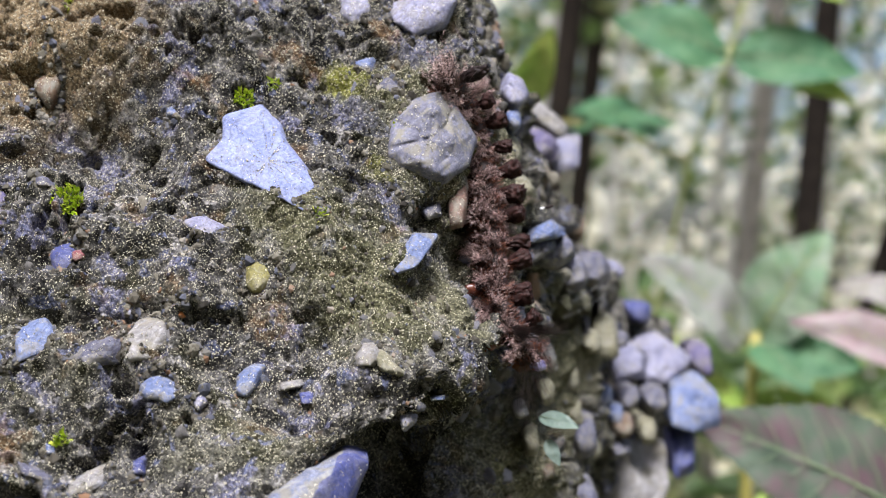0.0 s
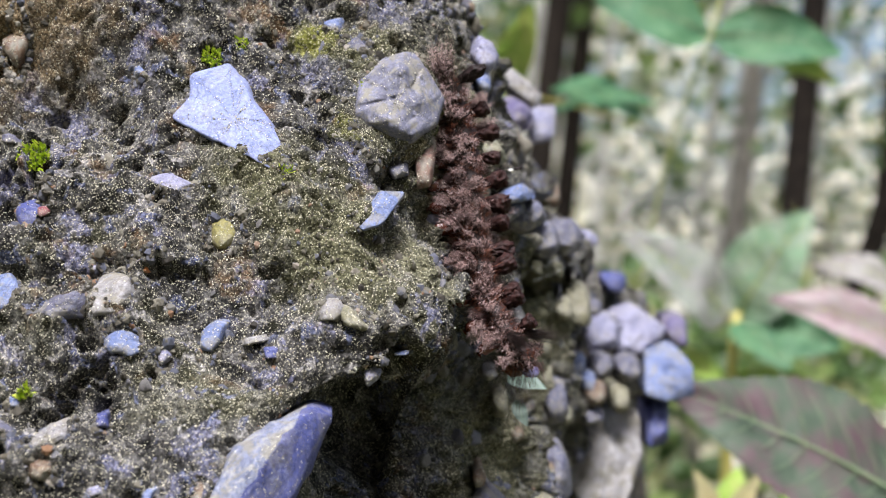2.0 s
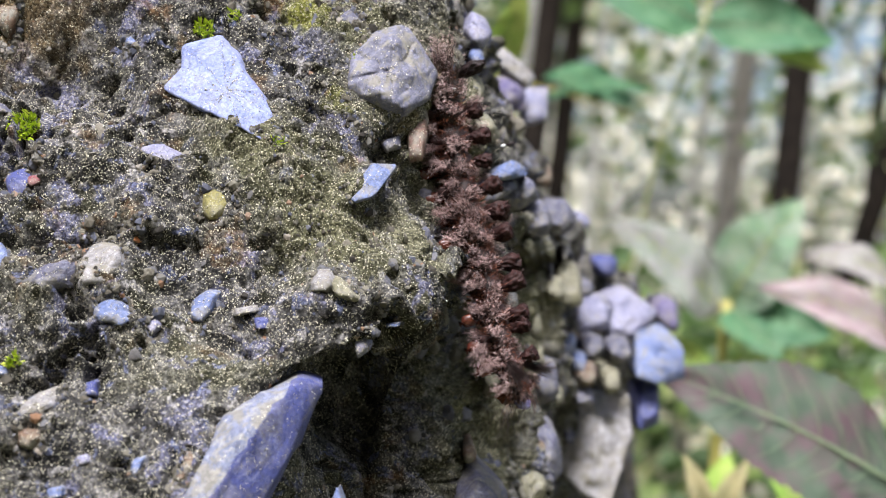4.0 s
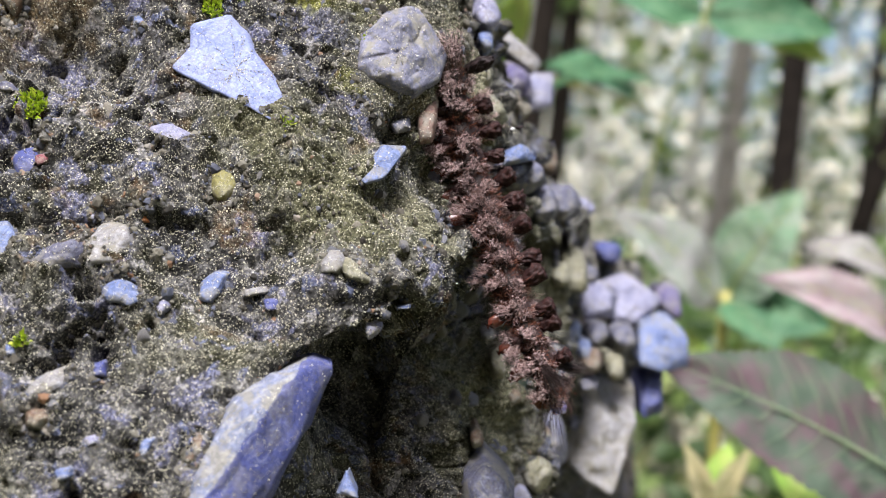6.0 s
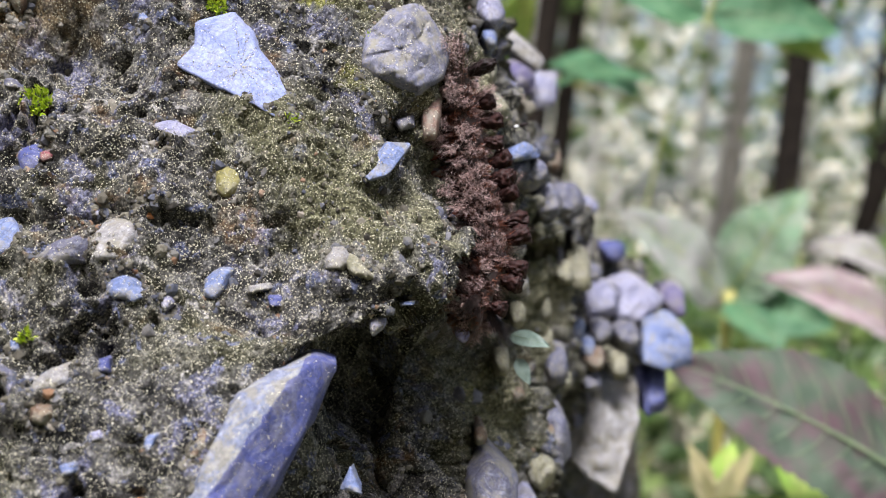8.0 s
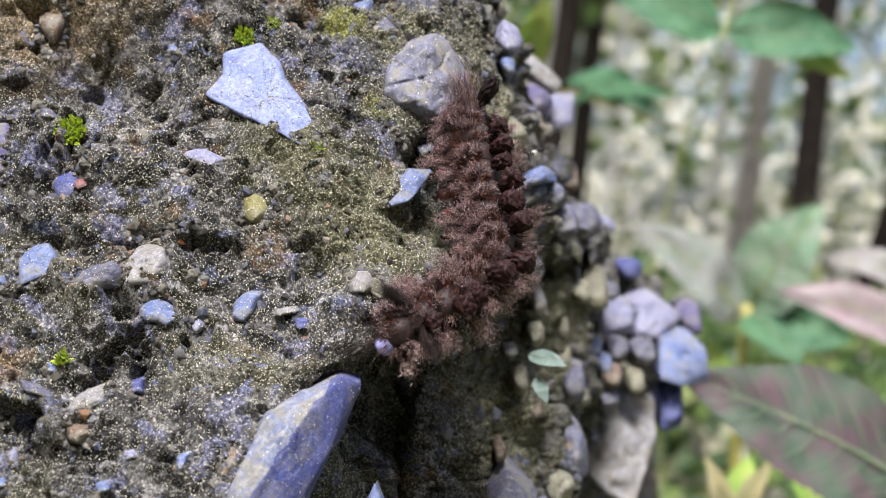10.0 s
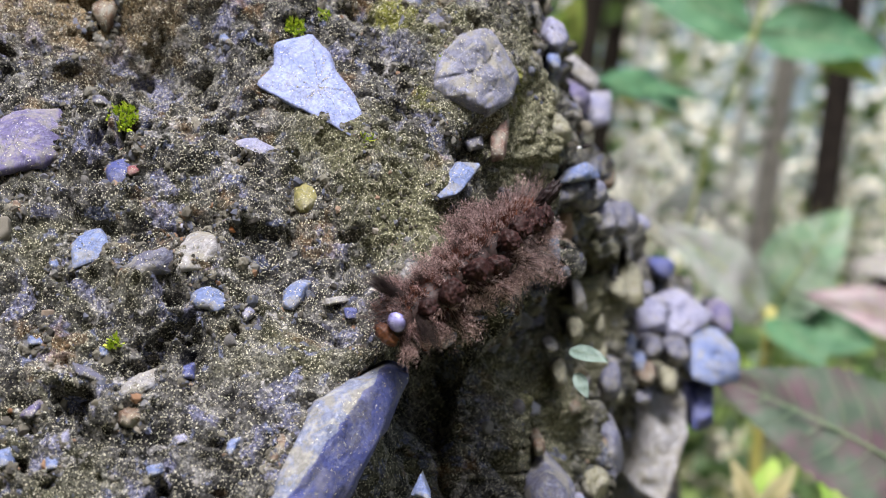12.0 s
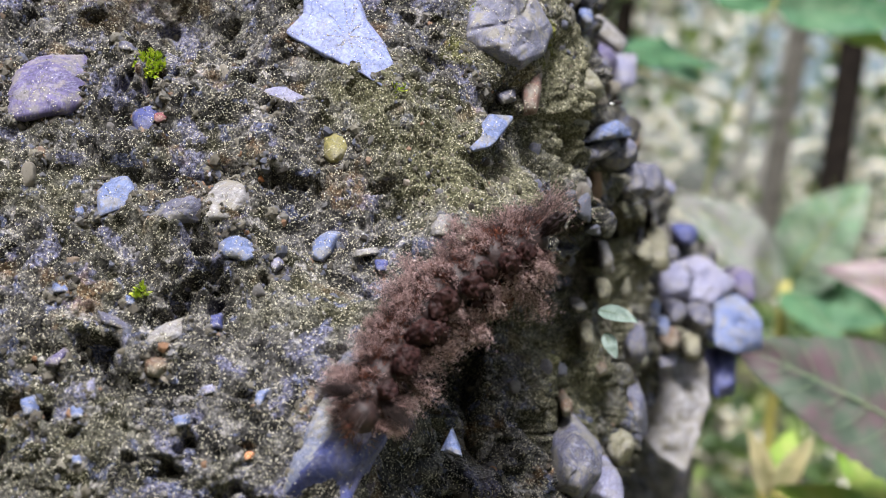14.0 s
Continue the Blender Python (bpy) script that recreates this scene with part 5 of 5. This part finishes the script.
# ---- caterpillar ----
def hairs(rng, n, centre, axis, spread, length, root, width, barbs=None):
    """A tuft of fine curved hairs, feathered at the tip."""
    verts, faces = [], []
    c, ax = Vector(centre), Vector(axis).normalized()
    sway = Vector((rng.gauss(0, 1), rng.gauss(0, 1), rng.gauss(0, 1))) * length * 0.15
    locks = [ax + Vector((rng.gauss(0, spread), rng.gauss(0, spread * 0.7), rng.gauss(0, spread))) for _ in range(6)]
    for _ in range(n):
        loose = spread if barbs is None else 0.09
        d = ((ax if barbs is None else rng.choice(locks)) + Vector((rng.gauss(0, loose), rng.gauss(0, loose * 0.7), rng.gauss(0, loose)))).normalized()
        ln = length * (rng.uniform(0.55, 1.1) if barbs is None else rng.triangular(0.6, 1.1, 1.0))
        o = c + Vector((rng.gauss(0, root), rng.gauss(0, root), rng.gauss(0, root)))
        bend = Vector((rng.gauss(0, 1), rng.gauss(0, 1), rng.gauss(0, 1))) * ln * 0.1 + sway
        a = d.orthogonal().normalized()
        b = d.cross(a)
        k = len(verts)
        for t, w in ((0, 1.0), (0.55, 0.9)):
            q = o + d * ln * t + bend * t * t
            for g in range(3):
                verts.append(q + width * w * (math.cos(2.1 * g) * a + math.sin(2.1 * g) * b))
        verts.append(o + d * ln + bend)
        faces += [(k + g, k + (g + 1) % 3, k + 3 + (g + 1) % 3, k + 3 + g) for g in range(3)]
        faces += [(k + 3 + g, k + 3 + (g + 1) % 3, k + 6) for g in range(3)]
        if barbs is not None:
            for g in range(9):
                t = rng.uniform(0.55, 1.0)
                q = o + d * ln * t + bend * t * t
                s = (d * 0.7 + a * rng.gauss(0, 1) + b * rng.gauss(0, 1)).normalized() * min(ln * rng.uniform(0.08, 0.2), 0.0007)
                side = s.orthogonal().normalized() * width * 1.2
                k2 = len(barbs[0])
                barbs[0].extend((q - side, q + side, q + s))
                barbs[1].append((k2, k2 + 1, k2 + 2))
    return verts, faces


def blob(radii, wrinkle, seed, sub=3):
    bm = bmesh.new()
    bmesh.ops.create_icosphere(bm, subdivisions=sub, radius=1.0)
    for v in bm.verts:
        v.co *= 1 + wrinkle * noise.noise(v.co * 3 + Vector((seed, 0, 0)))
        v.co = Vector((v.co.x * radii[0], v.co.y * radii[1], v.co.z * radii[2]))
    verts = [v.co.copy() for v in bm.verts]
    faces = [tuple(v.index for v in f.verts) for f in bm.faces]
    bm.free()
    return verts, faces


SEGMENTS = 13
BENDS = []


def bend(t, *points):
    """The line of the body at t seconds, from tail to head, in outcrop space and millimetres."""
    BENDS.append((t, [Vector(p) / 1000 for p in points]))


def spine(points, n):
    """n evenly spaced places along a smooth line, with its direction at each."""
    ps = [points[0] * 2 - points[1]] + points + [points[-1] * 2 - points[-2]]
    fine = []
    for i in range(1, len(ps) - 2):
        a, b, c, d = ps[i - 1 : i + 3]
        for k in range(12):
            t = k / 12
            fine.append(0.5 * (2 * b + (c - a) * t + (2 * a - 5 * b + 4 * c - d) * t * t + (3 * b - a - 3 * c + d) * t ** 3))
    fine.append(points[-1])
    run = [0.0]
    for a, b in zip(fine, fine[1:]):
        run.append(run[-1] + (b - a).length)
    xyz = np.array([tuple(p) for p in fine])
    at = lambda s: Vector([float(np.interp(s, run, xyz[:, k])) for k in range(3)])
    out = []
    for i in range(n):
        s = run[-1] * i / (n - 1)
        d = (at(min(s + 0.003, run[-1])) - at(max(s - 0.003, 0))).normalized()
        out.append((at(s), d))
    return out


def caterpillar():
    root = thing("caterpillar", "mauve-brown hairy caterpillar crawling on the rock", "caterpillar", BASE)
    made = []
    for i in range(SEGMENTS):
        rng = random.Random(400 + i)
        fat = 0.75 + 0.25 * math.sin(math.pi * min(1, (i + 1.5) / 10))
        r = 0.0043 * fat
        head = i == SEGMENTS - 1
        name = "head" if head else "segment"
        body = part(name, mesh_of(name, *blob((r, 0.0042, r) if not head else (0.0032, 0.0032, 0.0032), 0.14, i), BODY), root, "dark glossy head with a painted lavender sky gleam" if head else "")
        made.append(body)
        tufts, plumes = [], ([], [])
        # rows of tufts along the body: angle from the back, length in mm, tufts, hairs, spread, shift along the body
        for ang, long, count, many, spread, slip in (
                (44, 2.6, 2, 74, 0.5, 0.9), (68, 4.5, 2, 60, 0.34, -1.0), (92, 6.4, 1, 84, 0.24, 0.9), (112, 5.0, 1, 56, 0.2, -0.8), (12, 2.3, 1, 60, 0.5, 1.5),
                (-64, 2.2, 1, 56, 0.5, 0.4), (-82, 5.6, 1, 84, 0.34, -0.9), (-102, 9.0, 1, 90, 0.2, 0.8), (-120, 6.6, 1, 60, 0.16, -0.8)):
            for k in range(count):
                if rng.random() < 0.16:
                    continue
                w = radians(ang + rng.gauss(0, 7))
                d = Vector((math.sin(w), 0, math.cos(w)))
                y = 0.001 * (slip + (k - (count - 1) / 2) * 1.8 + rng.gauss(0, 0.55))
                e = (d + Vector((rng.gauss(0, 0.1), 60 * y + rng.gauss(0, 0.16), rng.gauss(0, 0.1)))).normalized()
                size = 0.001 * long * rng.uniform(0.65, 1.2) * (0.65 if head else 0.75 + 0.25 * fat)
                tufts.append(hairs(rng, int(many * rng.uniform(0.8, 1.2)), d * r * 0.85 + Vector((0, y, 0)), e, spread * rng.uniform(0.8, 1.2), size, 0.0003 if abs(ang) > 75 else 0.0005, 0.00006, plumes))
        part("hair_tuft", mesh_of("hair_tuft", *joined(tufts), HAIR, False), body, "fluffy mauve-brown hair")
        part("hair_plume", mesh_of("hair_plume", *plumes, PLUME, False), body, "pale feathered hair tips")
        rust = [hairs(rng, 40, Vector((math.sin(w) * r, y, math.cos(w) * r)) * 0.92, (math.sin(w), y * 90, math.cos(w)), 0.5, 0.0015, 0.0008, 0.00007) for w in (0.25, 1.0, 1.5, 1.95) for y in (-0.0019, 0.0016)]
        part("hair_tuft", mesh_of("hair_tuft", *joined(rust), RUSTHAIR, False), body, "short rust-red hair")
        fans = [hairs(rng, rng.randint(9, 14), (math.sin(w) * r, rng.gauss(0, 0.001), math.cos(w) * r), (math.sin(w), rng.gauss(0, 0.25), math.cos(w)), 0.22, ln, 0.0004, 0.00003) for w, ln in ((0.85, 0.0062), (1.25, 0.0078), (1.75, 0.0085), (-1.5, 0.009), (-1.95, 0.0095))]
        part("bristles", mesh_of("bristles", *joined(fans), BLACKHAIR, False), body, "fine dark bristles standing out of the tufts")
        if not head:
            k = (1.35, 0.95, 1.1, 0.95, 1.2, 1.25, 1.1, 1.2, 1.25, 1.15, 1.1, 0.9)[i]
            flare = lambda p: Vector((p.x * (1 + 110 * p.z), p.y * (1 + 110 * p.z), p.z if p.z < 0.0016 * k else 0.0016 * k + 0.3 * (p.z - 0.0016 * k))) * (1 + 0.2 * noise.noise(p * 1500) + 0.14 * noise.noise(p * 4000))
            kv, kf = blob((0.0017 * k, 0.0016 * k, 0.0028 * k) if i else (0.0016, 0.0015, 0.0036), 0.35, i, 4)
            tip = Matrix.Rotation(radians(rng.gauss(-30, 6) if i else -12), 4, "Y") @ Matrix.Translation((0, rng.gauss(0.0003, 0.0006) if i else -0.0024, r * 1.2 + 0.0016 * k + (0 if i else 0.0008))) @ Euler((rng.gauss(0, 0.25), rng.gauss(0, 0.15), 0)).to_matrix().to_4x4()
            part("tubercle", mesh_of("tubercle", [flare(p) if i else p for p in kv], kf, LAPPET if i else KNOB), body, "dark red-brown fleshy knob" if i else "black-brown glossy tail horn", tip)
            if i == 0:
                part("bead", mesh_of("bead", *blob((0.0004, 0.0004, 0.0004), 0.1, 2, 2), BEAD), body, "tiny white bead below the tail horn", Matrix.Translation((0.0012, 0.0012, r * 1.05)))
            for sgn in (-1, 1):
                w = radians(sgn * 100)
                knob = blob((0.0014, 0.0013, 0.0019), 0.25, i + sgn, 2)
                m = Matrix.Translation((math.sin(w) * r * 1.2, 0, math.cos(w) * r * 1.1)) @ Matrix.Rotation(w, 4, "Y")
                part("lappet", mesh_of("lappet", *knob, LAPPET), body, "dark red-brown fleshy lappet", m)
                if i in (1, 2, 3, 4, 5, 6, 9, 10, 11):
                    leg = tube([(sgn * r * 0.4, 0, -r * 0.7), (sgn * r * 1.0, 0, -r * 0.95), (sgn * r * 1.7, 0.0006, -r * 1.15), (sgn * r * 1.95, 0.0008, -r * 1.4)], [0.0017, 0.0016, 0.0013, 0.0008], 10)
                    part("leg", mesh_of("leg", *leg, AMBER), body, "amber leg")
        else:
            part("mouthparts", mesh_of("mouthparts", *blob((0.0026, 0.0014, 0.0014), 0.6, 5, 3), MOUTH), body, "orange-brown mouthparts", Matrix.Translation((-0.0004, 0.0036, -0.0004)))
            ruff = [hairs(rng, 14, (-0.0008 + 0.0024 * math.cos(w), 0.0008, 0.0022 + 0.0024 * math.sin(w)), (0.5 * math.cos(w), 0.8, 0.5 * math.sin(w)), 0.3, 0.0028, 0.0004, 0.00006) for w in (0.2, 0.9, 1.7, 2.5, 3.3, 4.1, 4.9, 5.7)]
            part("hair_tuft", mesh_of("hair_tuft", *joined(ruff), HAIR, False), body, "brown ruff of hair round the face")
            # added plate: its colour is the sky reflection on the head capsule
            part("face", mesh_of("face", *blob((0.0019, 0.0014, 0.002), 0.08, 3, 3), SKYGLEAM), body, "pale lavender plate standing for the sky's reflection on the head", Matrix.Translation((-0.0008, 0.0025, 0.003)))
        if i == SEGMENTS - 2:
            for sgn in (-1, 1):
                part("hair_pencil", mesh_of("hair_pencil", *hairs(rng, 170, (sgn * 0.002, 0.001, r * 0.7), (sgn * 0.75, 0.9, 0.55), 0.05, 0.0105, 0.0004, 0.00008), BLACKHAIR, False), body, "dark pencil of long hair")
        if i == 0:
            fan = ([], [])
            part("hair_tuft", mesh_of("hair_tuft", *hairs(rng, 190, (0.001, -0.001, r * 0.3), (0.35, -1.0, 0.25), 0.3, 0.0085, 0.0014, 0.00005, fan), HAIR, False), body, "fan of brown tail hair")
            part("hair_plume", mesh_of("hair_plume", *fan, PLUME, False), body, "pale tail hair tips")
        if i in (0, 1, SEGMENTS - 2, SEGMENTS - 1):
            back = -1 if i < 2 else 1
            part("bristles", mesh_of("bristles", *hairs(rng, 46, (0.0012, back * 0.001, r * 0.5), (0.25, back * 1.0, 0.35), 0.3, 0.0135, 0.0013, 0.00004), BLACKHAIR, False), body, "long dark bristles")
    return root, made


def body_rows():
    """For each segment, its pose at each time of BENDS."""
    rows = [[] for _ in range(SEGMENTS)]
    for t, pts in BENDS:
        late = min(1, max(0, (t - 7.6) / 3.0))
        back = Vector((0.78, -0.62, 0.05)) * (1 - late) + Vector((0.15, -0.85, 0.5)) * late
        for i, (p, d) in enumerate(spine(pts, SEGMENTS)):
            z = (back - d * back.dot(d)).normalized()
            x = d.cross(z)
            m = Matrix((x, d, z)).transposed().to_4x4()
            m.translation = p
            if i == SEGMENTS - 1:
                m = m @ Matrix.Rotation(-radians(float(np.interp(t, [10.9, 11.8, 12.6, 13.0], [55, 0, 0, 115]))), 4, "X")
            rows[i].append((t, m))
    return rows


bend(0.0, (1.5, 323.4, 35.4), (6.7, 329.0, 24.5), (9.1, 326.0, 11.6), (10.8, 321.3, -1.1), (12.4, 316.4, -13.4), (17.9, 312.0, -21.8))
bend(0.5, (5.4, 329.2, 33.0), (7.3, 327.2, 20.6), (10.0, 326.0, 6.5), (12.8, 321.3, -4.9), (14.8, 316.7, -15.4), (17.6, 312.0, -26.8))
bend(1.0, (7.4, 328.4, 29.4), (9.8, 329.0, 19.8), (12.3, 326.0, 8.1), (14.7, 321.3, -4.7), (15.9, 316.7, -17.1), (15.2, 312.0, -31.6))
bend(1.5, (8.1, 330.1, 27.9), (9.4, 327.5, 17.3), (12.6, 326.0, 4.5), (16.2, 321.3, -8.3), (17.9, 316.7, -21.9), (17.1, 312.0, -37.6))
bend(2.0, (7.9, 328.3, 26.5), (11.3, 329.0, 14.8), (12.8, 326.0, 1.5), (14.2, 321.2, -9.8), (16.9, 316.7, -20.8), (23.7, 312.0, -31.8))
bend(2.5, (8.3, 329.6, 26.3), (10.7, 329.0, 14.7), (13.2, 326.0, 1.7), (15.9, 321.3, -10.9), (18.9, 316.7, -22.6), (27.9, 312.0, -34.0))
bend(5.0, (9.2, 327.5, 18.1), (11.3, 327.3, 6.7), (13.9, 326.0, -4.7), (17.0, 320.9, -17.3), (19.8, 316.7, -29.5), (23.0, 312.0, -46.3))
bend(5.5, (10.4, 330.9, 17.0), (12.4, 329.0, 5.4), (15.0, 326.0, -6.1), (18.1, 321.3, -18.6), (21.1, 316.7, -29.6), (27.9, 312.0, -42.6))
bend(6.0, (8.3, 324.7, 18.9), (10.6, 325.4, 7.7), (14.0, 326.0, -4.1), (18.3, 321.3, -15.4), (21.9, 316.7, -27.6), (30.5, 312.0, -47.9))
bend(6.5, (9.6, 329.2, 18.9), (10.9, 326.7, 8.0), (13.6, 326.0, -4.0), (17.4, 321.1, -16.5), (21.0, 316.7, -27.5), (33.4, 312.0, -47.7))
bend(7.0, (9.6, 327.7, 16.7), (11.7, 327.4, 4.1), (14.2, 323.9, -8.0), (18.1, 321.3, -19.8), (24.7, 316.7, -29.4), (39.1, 312.0, -39.3))
bend(7.3, (10.5, 332.0, 18.3), (12.9, 329.0, 5.4), (15.6, 326.0, -8.7), (18.0, 321.3, -19.9), (21.0, 316.7, -29.6), (27.0, 312.0, -39.6))
bend(7.6, (9.5, 328.9, 18.7), (11.2, 327.3, 7.1), (13.9, 326.0, -4.9), (15.8, 319.2, -15.5), (16.7, 316.7, -25.3), (13.6, 312.0, -37.3))
bend(8.0, (8.3, 323.8, 17.6), (10.4, 324.4, 7.7), (12.8, 324.7, -3.5), (16.2, 321.3, -13.5), (16.8, 316.7, -22.1), (11.9, 312.0, -33.0))
bend(8.2, (9.2, 327.3, 18.5), (11.0, 325.8, 7.1), (12.8, 322.4, -4.4), (16.2, 317.5, -13.1), (15.5, 312.6, -21.6), (8.2, 307.7, -31.1))
bend(10.3, (7.1, 300.0, 10.8), (8.2, 292.4, 2.1), (10.2, 284.8, -7.3), (9.7, 277.2, -15.1), (2.0, 269.6, -21.6), (-9.0, 262.0, -28.8))
bend(10.7, (9.1, 300.0, 5.3), (10.7, 292.4, -3.2), (11.2, 284.8, -11.4), (4.8, 275.8, -17.0), (-2.8, 269.3, -22.4), (-12.7, 262.0, -29.6))
bend(11.0, (10.6, 300.0, -0.1), (11.6, 292.4, -6.8), (9.7, 284.8, -13.8), (2.8, 273.2, -18.7), (-5.3, 268.1, -24.0), (-14.1, 262.0, -31.3))
bend(11.5, (12.3, 300.0, -6.5), (9.3, 290.1, -12.5), (4.0, 276.7, -17.7), (-2.9, 270.6, -22.4), (-9.6, 266.7, -27.2), (-17.0, 262.0, -32.7))
bend(12.0, (8.5, 300.0, -8.9), (2.6, 281.3, -13.4), (-3.0, 272.8, -18.6), (-8.6, 268.7, -23.2), (-12.5, 265.4, -26.4), (-16.0, 262.0, -28.8))
bend(12.5, (8.0, 294.1, -12.9), (1.8, 276.9, -16.2), (-4.2, 270.8, -21.3), (-9.5, 266.8, -25.8), (-13.2, 263.9, -29.0), (-15.3, 261.6, -32.3))
bend(13.0, (7.0, 294.4, -15.1), (0.0, 274.8, -18.6), (-5.9, 269.0, -23.7), (-12.1, 265.7, -29.0), (-17.7, 262.3, -34.5), (-22.8, 257.1, -39.7))
bend(13.5, (4.0, 277.0, -18.8), (-2.2, 270.0, -22.8), (-8.9, 266.3, -28.7), (-15.4, 262.9, -35.0), (-21.3, 256.8, -41.5), (-25.8, 251.4, -48.5))
bend(14.0, (2.1, 272.6, -22.3), (-4.8, 268.8, -25.9), (-12.0, 265.8, -31.4), (-18.4, 263.1, -37.8), (-23.2, 255.3, -45.6), (-26.5, 249.0, -53.5))


def motions():
    for body, rows in zip(SEGMENT_PARTS, body_rows()):
        walk(body, rows)


# ---- the place ----
forest_ground()
plant_forest()
undergrowth()
embedded_stones()
ROCK = outcrop()
for number, spec in enumerate(SPECS):
    build_stone(number, *spec)
plants()
leaflets()
silk()
for row in [(-43, 32.4, 2.0, 130), (-76.6, 9.6, 2.9, 330), (-69.5, -34.9, 1.2, 60), (-36.6, 35.9, 1.5, 30), (-25, 6.2, 1.3, 26), (-86, 58, 4, 120), (-95, -55, 3, 60), (-10, 26, 1.2, 20)]:
    moss(*row)
CATERPILLAR, SEGMENT_PARTS = caterpillar()
pebbles()
fragments()
sand_grains()
motions()
